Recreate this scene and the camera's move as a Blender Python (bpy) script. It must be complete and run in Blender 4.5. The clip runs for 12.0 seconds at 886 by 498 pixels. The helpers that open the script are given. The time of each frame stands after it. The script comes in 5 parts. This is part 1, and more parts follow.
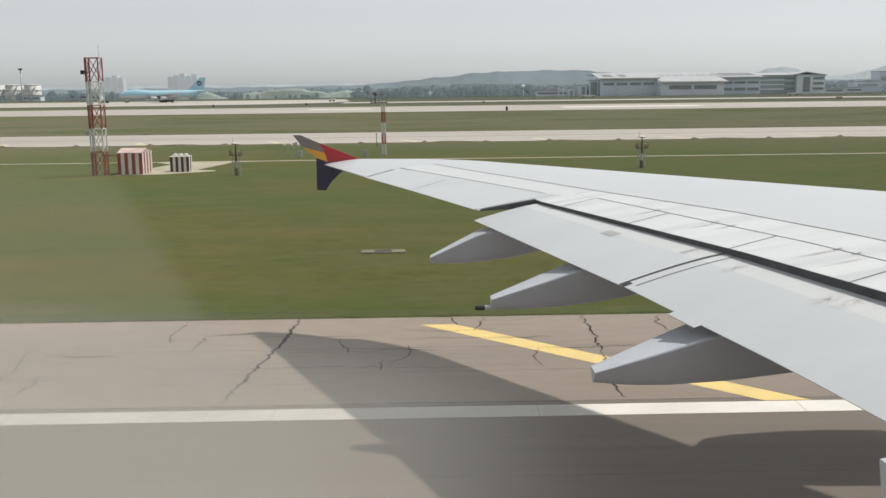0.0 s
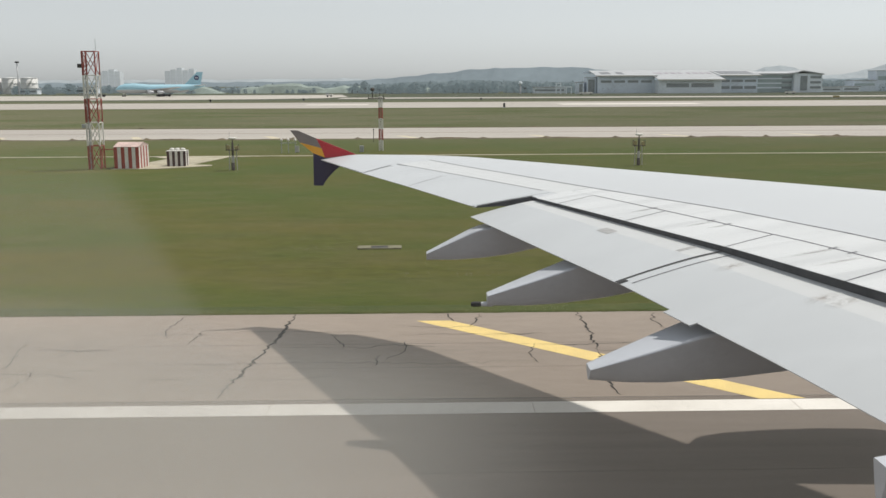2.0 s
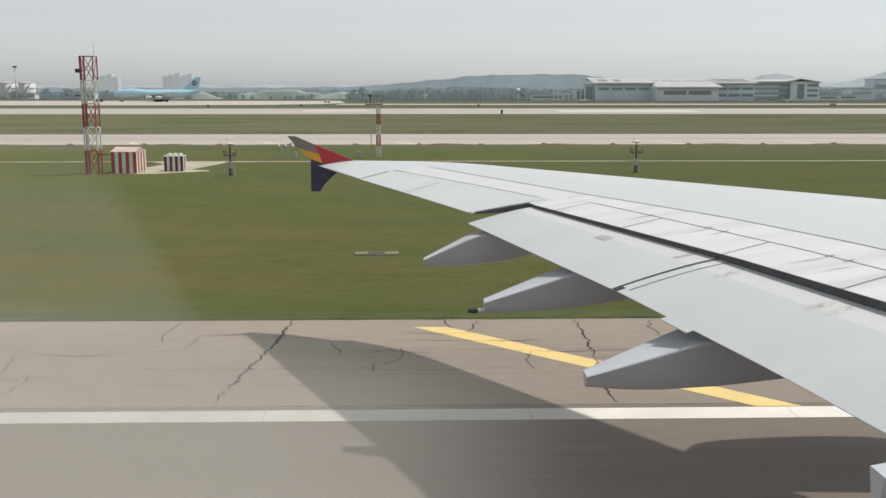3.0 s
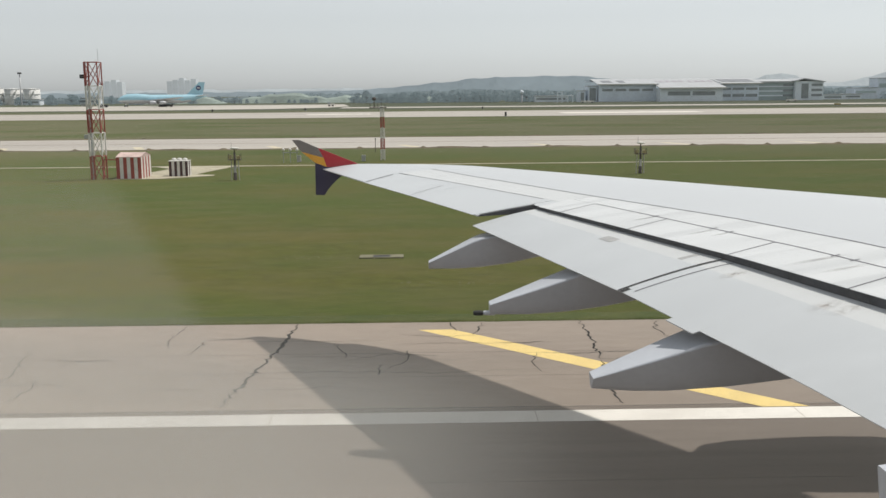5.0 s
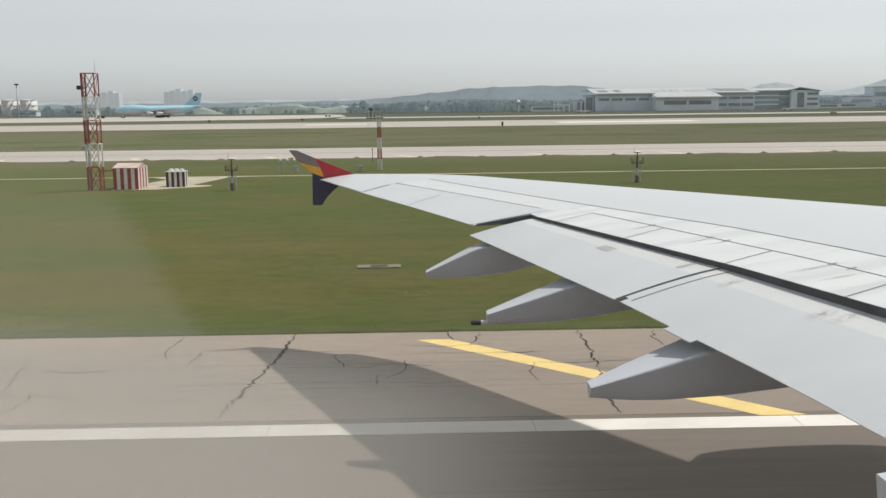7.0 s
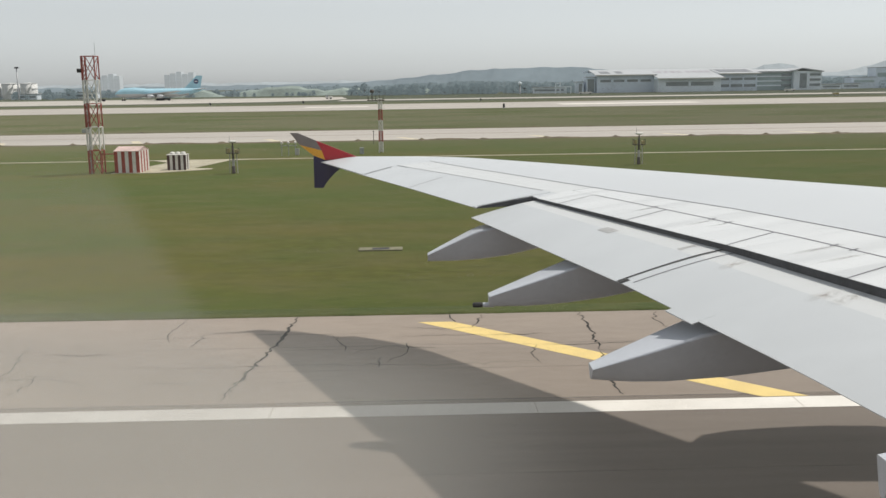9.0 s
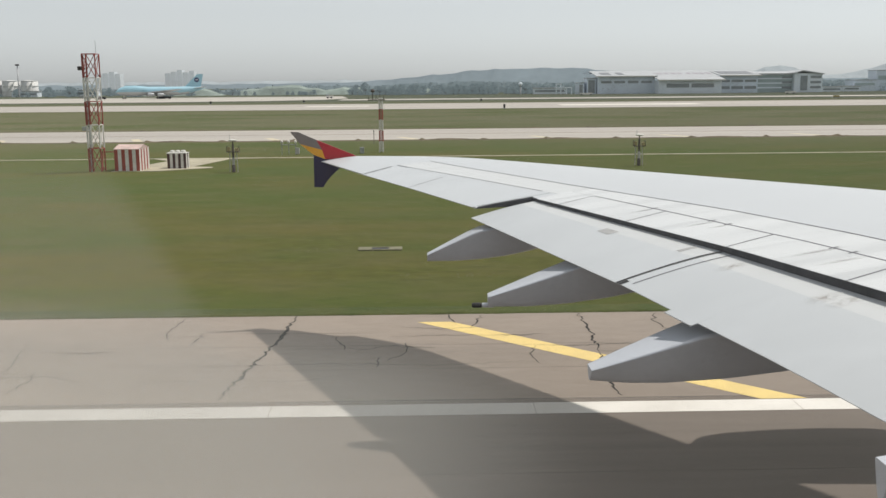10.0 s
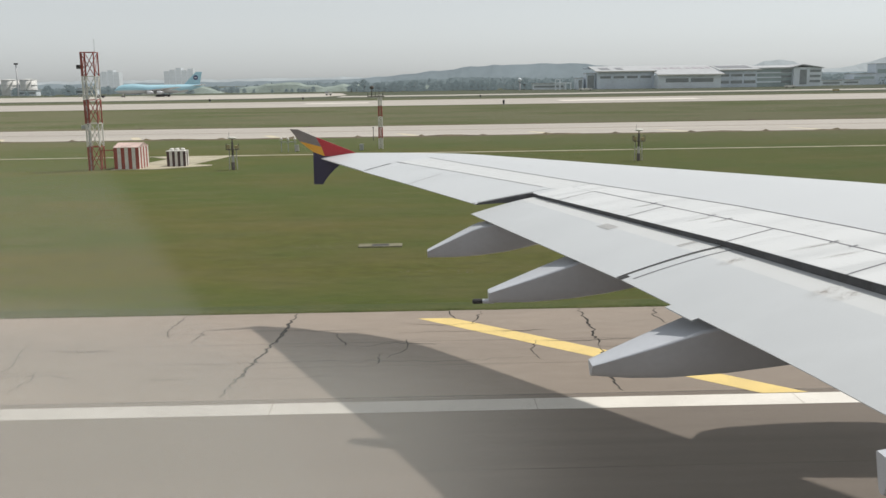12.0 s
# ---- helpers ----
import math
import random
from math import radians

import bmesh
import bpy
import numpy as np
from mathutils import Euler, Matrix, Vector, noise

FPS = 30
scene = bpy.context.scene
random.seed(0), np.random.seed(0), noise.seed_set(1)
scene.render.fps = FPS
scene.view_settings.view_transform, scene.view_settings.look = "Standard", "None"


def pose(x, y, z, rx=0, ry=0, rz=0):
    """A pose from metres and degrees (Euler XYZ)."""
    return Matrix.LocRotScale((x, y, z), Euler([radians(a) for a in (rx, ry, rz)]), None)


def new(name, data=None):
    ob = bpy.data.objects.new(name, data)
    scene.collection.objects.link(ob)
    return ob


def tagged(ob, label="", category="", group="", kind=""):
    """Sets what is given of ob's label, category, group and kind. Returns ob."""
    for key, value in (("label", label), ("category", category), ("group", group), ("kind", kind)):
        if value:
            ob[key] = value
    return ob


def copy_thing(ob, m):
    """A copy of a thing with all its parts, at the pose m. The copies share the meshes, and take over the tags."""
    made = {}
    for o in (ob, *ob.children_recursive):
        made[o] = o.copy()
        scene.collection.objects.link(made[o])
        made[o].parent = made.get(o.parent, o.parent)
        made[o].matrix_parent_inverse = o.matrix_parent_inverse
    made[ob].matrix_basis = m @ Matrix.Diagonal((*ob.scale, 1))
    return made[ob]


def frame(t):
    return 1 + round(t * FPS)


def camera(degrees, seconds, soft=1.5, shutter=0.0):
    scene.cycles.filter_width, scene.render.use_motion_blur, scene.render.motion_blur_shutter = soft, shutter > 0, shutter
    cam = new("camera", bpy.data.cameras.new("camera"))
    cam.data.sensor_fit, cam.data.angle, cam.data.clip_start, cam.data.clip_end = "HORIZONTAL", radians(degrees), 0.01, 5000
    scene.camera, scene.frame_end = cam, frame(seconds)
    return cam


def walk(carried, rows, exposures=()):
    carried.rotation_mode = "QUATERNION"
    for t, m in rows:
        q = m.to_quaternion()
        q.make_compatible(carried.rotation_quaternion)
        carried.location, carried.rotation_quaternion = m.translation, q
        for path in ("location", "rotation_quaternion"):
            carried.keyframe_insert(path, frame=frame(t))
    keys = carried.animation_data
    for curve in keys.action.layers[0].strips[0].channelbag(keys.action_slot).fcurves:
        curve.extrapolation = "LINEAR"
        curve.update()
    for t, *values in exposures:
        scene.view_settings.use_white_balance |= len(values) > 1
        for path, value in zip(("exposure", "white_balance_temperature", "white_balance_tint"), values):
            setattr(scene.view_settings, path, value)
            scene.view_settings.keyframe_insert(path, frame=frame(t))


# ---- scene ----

# World: x runs along the runway (the way the aircraft points), y outwards over the airfield, z up.
# The airliner and the camera in its upper-deck window seat stand still on the runway.
cam = camera(49.24, 12.0, soft=1.5)
PATH = [
    (0, -0.000, -0.000, 9.100, -9.562, 0.656, -1.126),
    (0.5, 0.000, -0.000, 9.100, -9.821, 0.599, -1.075),
    (1, -0.000, -0.000, 9.100, -9.938, 0.594, -1.073),
    (1.5, -0.000, -0.000, 9.100, -9.946, 0.520, -1.122),
    (2, 0.000, -0.000, 9.100, -9.784, 0.244, -1.271),
    (2.5, -0.000, -0.000, 9.100, -9.549, -0.058, -1.390),
    (3, -0.000, -0.000, 9.100, -9.410, -0.013, -1.401),
    (5, -0.000, 0.000, 9.100, -9.255, 0.474, -1.183),
    (5.5, 0.000, 0.000, 9.100, -8.640, 0.585, -1.306),
    (6, 0.000, 0.000, 9.100, -8.537, 0.702, -1.317),
    (6.5, -0.000, 0.000, 9.100, -8.510, 0.675, -1.369),
    (7, 0.000, -0.000, 9.100, -8.679, 0.648, -1.375),
    (9, 0.000, 0.000, 9.100, -9.720, 0.825, -1.303),
    (9.5, 0.000, -0.000, 9.100, -9.840, 0.699, -1.303),
    (10, -0.000, -0.000, 9.100, -9.716, 0.458, -1.265),
    (10.5, -0.000, 0.000, 9.100, -9.761, 0.367, -1.288),
    (11, -0.000, 0.000, 9.100, -9.684, 0.398, -1.283),
    (11.5, -0.000, 0.000, 9.100, -9.662, 0.642, -1.264),
    (12, 0.000, 0.000, 9.100, -9.933, 0.812, -1.317),
]
walk(cam, [(t, pose(x, y, z, 90 + p, r, w)) for t, x, y, z, p, r, w in PATH])

# ---- light: hazy midday sun ahead of the wing, bright grey sky ----
SUN = Vector((0.44, 0.23, 1.0)).normalized()
scene.view_settings.exposure = 0.0
world = bpy.data.worlds.new("sky")
scene.world = world
world.use_nodes = True
wn, wl = world.node_tree.nodes, world.node_tree.links
sky = wn.new("ShaderNodeTexSky")
sky.sky_type, sky.sun_disc = "NISHITA", False
sky.sun_elevation = math.asin(SUN.z)
sky.sun_rotation = math.atan2(SUN.x, SUN.y)
sky.air_density, sky.dust_density, sky.ozone_density = 1.0, 0.9, 1.0
hsv = wn.new("ShaderNodeHueSaturation")
hsv.inputs["Saturation"].default_value = 0.12
wl.new(sky.outputs["Color"], hsv.inputs["Color"])
cool = wn.new("ShaderNodeMix")
cool.data_type, cool.blend_type = "RGBA", "MULTIPLY"
cool.inputs["Factor"].default_value = 1.0
cool.inputs["B"].default_value = (0.955, 1.0, 1.02, 1)
wl.new(hsv.outputs["Color"], cool.inputs["A"])
milky = wn.new("ShaderNodeMix")
milky.data_type = "RGBA"
milky.inputs["Factor"].default_value = 0.15
milky.inputs["B"].default_value = (4.66, 4.84, 4.92, 1)
wl.new(cool.outputs["Result"], milky.inputs["A"])
wl.new(milky.outputs["Result"], wn["Background"].inputs["Color"])
wn["Background"].inputs["Strength"].default_value = 0.124
sun_data = bpy.data.lights.new("sun", "SUN")
sun_data.energy, sun_data.angle, sun_data.color = 3.45, radians(1.6), (1.0, 0.95, 0.87)
sun = new("sun", sun_data)
sun.rotation_mode = "QUATERNION"
sun.rotation_quaternion = SUN.to_track_quat("Z", "Y")
sun.location = (40, 20, 90)


# ---- materials ----
def mat(name, color, rough=0.6, metal=0.0, vary=0.12, scale=1.0, stretch=(1, 1, 1), fine=30.0, bump=0.0, spec=0.5, second=None, amount=0.5, per_object=0.0):
    """A surface with two scales of colour variation, fine relief and, if given, a second colour in patches."""
    m = bpy.data.materials.new(name)
    m.use_nodes = True
    n, l = m.node_tree.nodes, m.node_tree.links
    b = n["Principled BSDF"]
    b.inputs["Roughness"].default_value, b.inputs["Metallic"].default_value = rough, metal
    b.inputs["Specular IOR Level"].default_value = spec
    geo = n.new("ShaderNodeNewGeometry")
    mp = n.new("ShaderNodeMapping")
    mp.inputs["Scale"].default_value = stretch
    l.new(geo.outputs["Position"], mp.inputs["Vector"])
    big = n.new("ShaderNodeTexNoise")
    big.inputs["Scale"].default_value, big.inputs["Detail"].default_value = scale, 5
    small = n.new("ShaderNodeTexNoise")
    small.inputs["Scale"].default_value, small.inputs["Detail"].default_value = fine, 4
    l.new(mp.outputs["Vector"], big.inputs["Vector"])
    l.new(mp.outputs["Vector"], small.inputs["Vector"])
    base = n.new("ShaderNodeMix")
    base.data_type = "RGBA"
    base.inputs["A"].default_value = (*color, 1)
    base.inputs["B"].default_value = (*(second or [c * (1 - 2 * vary) for c in color]), 1)
    ramp = n.new("ShaderNodeMapRange")
    ramp.inputs["From Min"].default_value, ramp.inputs["From Max"].default_value = 0.35 + 0.3 * (0.5 - amount), 0.65 + 0.3 * (0.5 - amount)
    l.new(big.outputs["Fac"], ramp.inputs["Value"])
    l.new(ramp.outputs["Result"], base.inputs["Factor"])
    val = n.new("ShaderNodeMapRange")
    val.inputs["From Min"].default_value, val.inputs["From Max"].default_value = 0.3, 0.7
    val.inputs["To Min"].default_value, val.inputs["To Max"].default_value = 1 - vary, 1 + vary
    l.new(small.outputs["Fac"], val.inputs["Value"])
    hs = n.new("ShaderNodeHueSaturation")
    l.new(val.outputs["Result"], hs.inputs["Value"])
    out = base.outputs["Result"]
    l.new(out, hs.inputs["Color"])
    out = hs.outputs["Color"]
    if per_object:
        info = n.new("ShaderNodeObjectInfo")
        pr = n.new("ShaderNodeMapRange")
        pr.inputs["To Min"].default_value, pr.inputs["To Max"].default_value = 1 - per_object, 1 + per_object
        l.new(info.outputs["Random"], pr.inputs["Value"])
        h2 = n.new("ShaderNodeHueSaturation")
        l.new(pr.outputs["Result"], h2.inputs["Value"])
        l.new(out, h2.inputs["Color"])
        out = h2.outputs["Color"]
    l.new(out, b.inputs["Base Color"])
    if bump:
        bp = n.new("ShaderNodeBump")
        bp.inputs["Strength"].default_value, bp.inputs["Distance"].default_value = bump, 0.02
        l.new(small.outputs["Fac"], bp.inputs["Height"])
        l.new(bp.outputs["Normal"], b.inputs["Normal"])
    return m


def streaks(m, colors, scale, stretch, most=0.75):
    """Adds long mown or worn streaks along the runway to a material."""
    n, l = m.node_tree.nodes, m.node_tree.links
    b = n["Principled BSDF"]
    old = b.inputs["Base Color"].links[0].from_socket
    geo = n.new("ShaderNodeNewGeometry")
    mp = n.new("ShaderNodeMapping")
    mp.inputs["Scale"].default_value = stretch
    tex = n.new("ShaderNodeTexNoise")
    tex.inputs["Scale"].default_value, tex.inputs["Detail"].default_value = scale, 6
    l.new(geo.outputs["Position"], mp.inputs["Vector"])
    l.new(mp.outputs["Vector"], tex.inputs["Vector"])
    ramp = n.new("ShaderNodeMapRange")
    ramp.inputs["From Min"].default_value, ramp.inputs["From Max"].default_value = 0.46, 0.64
    ramp.inputs["To Max"].default_value = most
    l.new(tex.outputs["Fac"], ramp.inputs["Value"])
    mix = n.new("ShaderNodeMix")
    mix.data_type = "RGBA"
    l.new(ramp.outputs["Result"], mix.inputs["Factor"])
    l.new(old, mix.inputs["A"])
    mix.inputs["B"].default_value = (*colors, 1)
    l.new(mix.outputs["Result"], b.inputs["Base Color"])
    return m


WHITE_PAINT = mat("aircraft_white", (0.52, 0.54, 0.56), 0.38, vary=0.012, scale=0.25, fine=3, stretch=(0.4, 1, 1))
SPOILER_WHITE = mat("spoiler_white", (0.615, 0.63, 0.64), 0.4, vary=0.02, scale=0.5, fine=4, stretch=(0.3, 2, 1))
streaks(SPOILER_WHITE, (0.47, 0.485, 0.495), 0.9, (0.16, 2.0, 0.2), 0.7)
CLEAN_WHITE = mat("clean_white", (0.575, 0.59, 0.597), 0.4, vary=0.02, scale=0.4, fine=3)
PANEL_GREY = mat("flap_grey", (0.515, 0.538, 0.558), 0.42, vary=0.02, scale=0.5, fine=3, stretch=(0.4, 1, 1))
streaks(PANEL_GREY, (0.485, 0.507, 0.527), 0.8, (0.25, 1, 1), 0.6)
FAIRING_GREY = mat("fairing_grey", (0.505, 0.53, 0.578), 0.32, vary=0.04, scale=0.8, fine=10)
SEAM = mat("seam_sealant", (0.13, 0.13, 0.15), 0.7, vary=0.1, scale=3)
# Shade inside the wing slot, put into the colour of its faces.
COVE_SHADE = mat("cove_shade", (0.075, 0.078, 0.088), 0.7, vary=0.2, scale=2)
RUBBER = mat("seal_rubber", (0.03, 0.03, 0.032), 0.8, vary=0.2, scale=4)
METAL = mat("bare_metal", (0.55, 0.55, 0.56), 0.3, metal=1.0, vary=0.06, scale=2)
STAIN = mat("worn_patch", (0.42, 0.42, 0.42), 0.55, vary=0.12, scale=6)
SKIN = mat("fuselage_paint", (0.62, 0.61, 0.58), 0.35, vary=0.03, scale=0.4)
LINING = mat("cabin_plastic", (0.45, 0.45, 0.44), 0.6, vary=0.05, scale=3, fine=120, bump=0.1)
FENCE_RED = mat("fence_red", (0.42, 0.018, 0.03), 0.4, vary=0.05, scale=2)
FENCE_YELLOW = mat("fence_yellow", (0.72, 0.36, 0.03), 0.4, vary=0.05, scale=2)
FENCE_GREY = mat("fence_grey", (0.20, 0.18, 0.17), 0.45, vary=0.06, scale=2)
FENCE_NAVY = mat("fence_navy", (0.016, 0.014, 0.06), 0.4, vary=0.08, scale=2)

GRASS = mat("grass", (0.118, 0.114, 0.025), 0.95, vary=0.24, scale=0.07, stretch=(0.55, 1, 1), fine=2.2, spec=0.1, second=(0.078, 0.101, 0.022), bump=0.3)
streaks(GRASS, (0.134, 0.115, 0.041), 0.11, (0.5, 1, 1), 0.55)
streaks(GRASS, (0.082, 0.116, 0.020), 0.045, (0.4, 1, 1), 0.6)
streaks(GRASS, (0.150, 0.128, 0.045), 0.3, (0.25, 1, 1), 0.35)


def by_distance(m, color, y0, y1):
    """Shifts the grass colour further out across the field."""
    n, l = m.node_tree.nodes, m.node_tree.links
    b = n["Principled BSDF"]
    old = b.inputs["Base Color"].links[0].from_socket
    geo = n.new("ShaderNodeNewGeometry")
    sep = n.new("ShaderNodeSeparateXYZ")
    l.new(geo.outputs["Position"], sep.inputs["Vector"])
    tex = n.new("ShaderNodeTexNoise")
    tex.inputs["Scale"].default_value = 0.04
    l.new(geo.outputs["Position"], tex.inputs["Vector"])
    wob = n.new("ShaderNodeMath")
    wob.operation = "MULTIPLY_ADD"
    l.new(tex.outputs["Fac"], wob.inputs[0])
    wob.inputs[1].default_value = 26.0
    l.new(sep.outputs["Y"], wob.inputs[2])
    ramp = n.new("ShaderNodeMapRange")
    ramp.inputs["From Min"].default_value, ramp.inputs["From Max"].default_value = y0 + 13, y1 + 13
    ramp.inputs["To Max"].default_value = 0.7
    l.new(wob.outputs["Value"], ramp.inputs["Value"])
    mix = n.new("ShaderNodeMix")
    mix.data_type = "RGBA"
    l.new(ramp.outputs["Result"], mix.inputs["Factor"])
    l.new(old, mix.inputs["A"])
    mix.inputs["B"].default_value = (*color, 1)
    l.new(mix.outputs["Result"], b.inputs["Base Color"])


by_distance(GRASS, (0.086, 0.118, 0.031), 52, 85)
streaks(GRASS, (0.134, 0.117, 0.036), 0.075, (0.6, 1, 1), 0.55)
streaks(GRASS, (0.154, 0.130, 0.040), 0.22, (0.5, 1, 1), 0.35)
# Drier towards the taxiway, and paled in the colour for haze.
by_distance(GRASS, (0.172, 0.162, 0.105), 125, 175)
streaks(GRASS, (0.084, 0.113, 0.030), 0.045, (0.5, 1, 1), 0.72)
# Haze put into the far grass as a greyer colour.
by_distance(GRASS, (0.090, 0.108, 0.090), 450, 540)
streaks(GRASS, (0.146, 0.128, 0.062), 0.42, (0.45, 1, 1), 0.3)
streaks(GRASS, (0.045, 0.062, 0.020), 1.6, (0.35, 1, 1), 0.2)
BLADES = mat("grass_blades", (0.055, 0.072, 0.022), 0.9, vary=0.2, scale=0.6, fine=6, spec=0.1, second=(0.075, 0.082, 0.028))
SHOULDER = mat("shoulder_asphalt", (0.418, 0.350, 0.294), 0.85, vary=0.06, scale=0.12, stretch=(0.35, 1, 1), fine=2.5, second=(0.336, 0.286, 0.245), bump=0.1)
RUNWAY = mat("runway_concrete", (0.286, 0.244, 0.209), 0.8, vary=0.05, scale=0.1, stretch=(0.15, 1, 1), fine=2, second=(0.252, 0.216, 0.188), bump=0.06)
streaks(RUNWAY, (0.238, 0.203, 0.175), 0.55, (0.012, 1, 1), 0.7)
streaks(RUNWAY, (0.302, 0.260, 0.224), 0.9, (0.02, 1, 1), 0.5)
streaks(SHOULDER, (0.38, 0.322, 0.272), 0.35, (0.06, 1, 1), 0.5)
TAXI = mat("taxiway_concrete", (0.395, 0.365, 0.325), 0.85, vary=0.07, scale=0.05, stretch=(0.2, 1, 1), fine=0.7, second=(0.36, 0.33, 0.295))
streaks(TAXI, (0.325, 0.30, 0.275), 0.12, (0.04, 1, 1), 0.6)
APRON = mat("apron_concrete", (0.43, 0.40, 0.355), 0.85, vary=0.05, scale=0.03, stretch=(0.2, 1, 1), fine=0.4)
PATHWAY = mat("path_concrete", (0.42, 0.38, 0.28), 0.9, vary=0.12, scale=0.4, fine=3)
LINE_WHITE = mat("line_white", (0.715, 0.688, 0.64), 0.7, vary=0.04, scale=0.5, fine=5, second=(0.64, 0.612, 0.565))
LINE_YELLOW = mat("line_yellow", (0.72, 0.545, 0.20), 0.7, vary=0.06, scale=0.9, fine=6, second=(0.65, 0.49, 0.19))
for m in (SHOULDER, RUNWAY, GRASS):
    m.node_tree.nodes["Principled BSDF"].inputs["Diffuse Roughness"].default_value = 1.0
for m in (SHOULDER, RUNWAY):
    m.node_tree.nodes["Principled BSDF"].inputs["Specular IOR Level"].default_value = 0.2
LINE_PALE = mat("line_pale_yellow", (0.56, 0.50, 0.36), 0.7, vary=0.08, scale=0.5)
CRACK = mat("crack", (0.03, 0.025, 0.022), 0.95, vary=0.3, scale=2)
FAINT_JOINT = mat("faint_joint", (0.235, 0.20, 0.168), 0.95, vary=0.1, scale=0.8)
JOINT = mat("pavement_joint", (0.215, 0.185, 0.16), 0.95, vary=0.2, scale=0.8)

RED = mat("signal_red", (0.36, 0.075, 0.055), 0.6, vary=0.12, scale=1.5)
WHITE = mat("signal_white", (0.72, 0.70, 0.66), 0.6, vary=0.08, scale=1.5)
MAROON = mat("signal_maroon", (0.075, 0.035, 0.035), 0.6, vary=0.15, scale=1.5)
BLACK = mat("dark_box", (0.025, 0.025, 0.027), 0.6, vary=0.15, scale=3)
GALV = mat("galvanised_steel", (0.42, 0.43, 0.44), 0.5, metal=0.6, vary=0.1, scale=3)
YELLOW = mat("equipment_yellow", (0.40, 0.33, 0.16), 0.6, vary=0.1, scale=3)
ORANGE = mat("marker_orange", (0.50, 0.16, 0.05), 0.6, vary=0.1, scale=3)
SKYBLUE = mat("airliner_blue", (0.33, 0.55, 0.65), 0.45, vary=0.04, scale=0.2)
SILVER = mat("airliner_silver", (0.50, 0.52, 0.54), 0.35, vary=0.05, scale=0.2)
LOGO_DARK = mat("emblem_dark", (0.05, 0.07, 0.16), 0.5, vary=0.05, scale=0.4)
ROOF = mat("roof_sheet", (0.42, 0.435, 0.45), 0.5, vary=0.05, scale=0.08, fine=0.6)
# Far cladding and glazing: base colours paled for distance haze.
CLADDING = mat("grey_cladding", (0.68, 0.75, 0.83), 0.6, vary=0.06, scale=0.07, fine=0.5)
CLADDING_WHITE = mat("white_cladding", (0.78, 0.835, 0.89), 0.6, vary=0.05, scale=0.07, fine=0.5)
GLASS_DARK = mat("window_glass", (0.30, 0.33, 0.345), 0.15, vary=0.1, scale=0.3)
GLASS_BLUE = mat("curtain_glass", (0.40, 0.48, 0.49), 0.35, vary=0.1, scale=0.1)
SKYLIGHT = mat("dull_skylight", (0.20, 0.21, 0.23), 0.6, vary=0.1, scale=0.2)
ROOF_MARK = mat("faded_roof_paint", (0.34, 0.31, 0.35), 0.6, vary=0.1, scale=0.2)
TANK = mat("tank_white", (0.66, 0.66, 0.64), 0.6, vary=0.06, scale=0.05, fine=0.4)
APARTMENT = mat("apartment_wall", (0.45, 0.46, 0.46), 0.8, vary=0.06, scale=0.05, fine=0.3)
NETTING = mat("green_netting", (0.24, 0.29, 0.265), 0.9, vary=0.12, scale=0.05, fine=0.3)
BARK = mat("bark", (0.12, 0.09, 0.07), 0.9, vary=0.2, scale=0.5)


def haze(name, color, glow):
    """A far backdrop with haze put into its base colour and a faint glow."""
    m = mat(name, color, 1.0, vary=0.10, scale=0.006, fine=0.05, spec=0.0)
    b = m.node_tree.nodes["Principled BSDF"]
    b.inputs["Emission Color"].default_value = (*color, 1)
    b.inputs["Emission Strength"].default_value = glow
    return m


# None of these gives off light: the glow stands in for haze.
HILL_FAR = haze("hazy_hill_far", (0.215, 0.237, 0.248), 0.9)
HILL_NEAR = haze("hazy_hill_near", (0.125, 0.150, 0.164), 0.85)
WOODS_HAZE = haze("hazy_tree_crowns", (0.112, 0.139, 0.146), 0.85)
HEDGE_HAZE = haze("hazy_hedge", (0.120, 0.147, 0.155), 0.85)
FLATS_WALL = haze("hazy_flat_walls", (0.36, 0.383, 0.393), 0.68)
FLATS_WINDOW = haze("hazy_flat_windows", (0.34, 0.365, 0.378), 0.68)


# ---- building blocks ----
def mesh_of(bm, name, material, smooth=False):
    me = bpy.data.meshes.new(name)
    bm.normal_update()
    bm.to_mesh(me)
    bm.free()
    for mm in (material if isinstance(material, (list, tuple)) else [material]):
        me.materials.append(mm)
    if smooth:
        me.polygons.foreach_set("use_smooth", [True] * len(me.polygons))
    return me


def part(name, bm, material, parent=None, label="", smooth=False):
    ob = new(name, mesh_of(bm, name, material, smooth))
    if parent:
        ob.parent = parent
    if label:
        tagged(ob, label)
    return ob


def thing(name, label, category, at=(0, 0, 0), group="", kind="", turn=0):
    ob = new(name)
    ob.location = at
    ob.rotation_euler.z = radians(turn)
    return tagged(ob, label, category, group, kind)


def box(bm, x0, x1, y0, y1, z0, z1, bevel=0.0):
    vs = [bm.verts.new((x, y, z)) for x in (x0, x1) for y in (y0, y1) for z in (z0, z1)]
    fs = [bm.faces.new([vs[i] for i in q]) for q in ((0, 1, 3, 2), (4, 6, 7, 5), (0, 4, 5, 1), (2, 3, 7, 6), (0, 2, 6, 4), (1, 5, 7, 3))]
    if bevel:
        es = {e for f in fs for e in f.edges}
        bmesh.ops.bevel(bm, geom=list(es), offset=bevel, segments=2, affect="EDGES", profile=0.6)
    return bm


def boxed(*a, **k):
    return box(bmesh.new(), *a, **k)


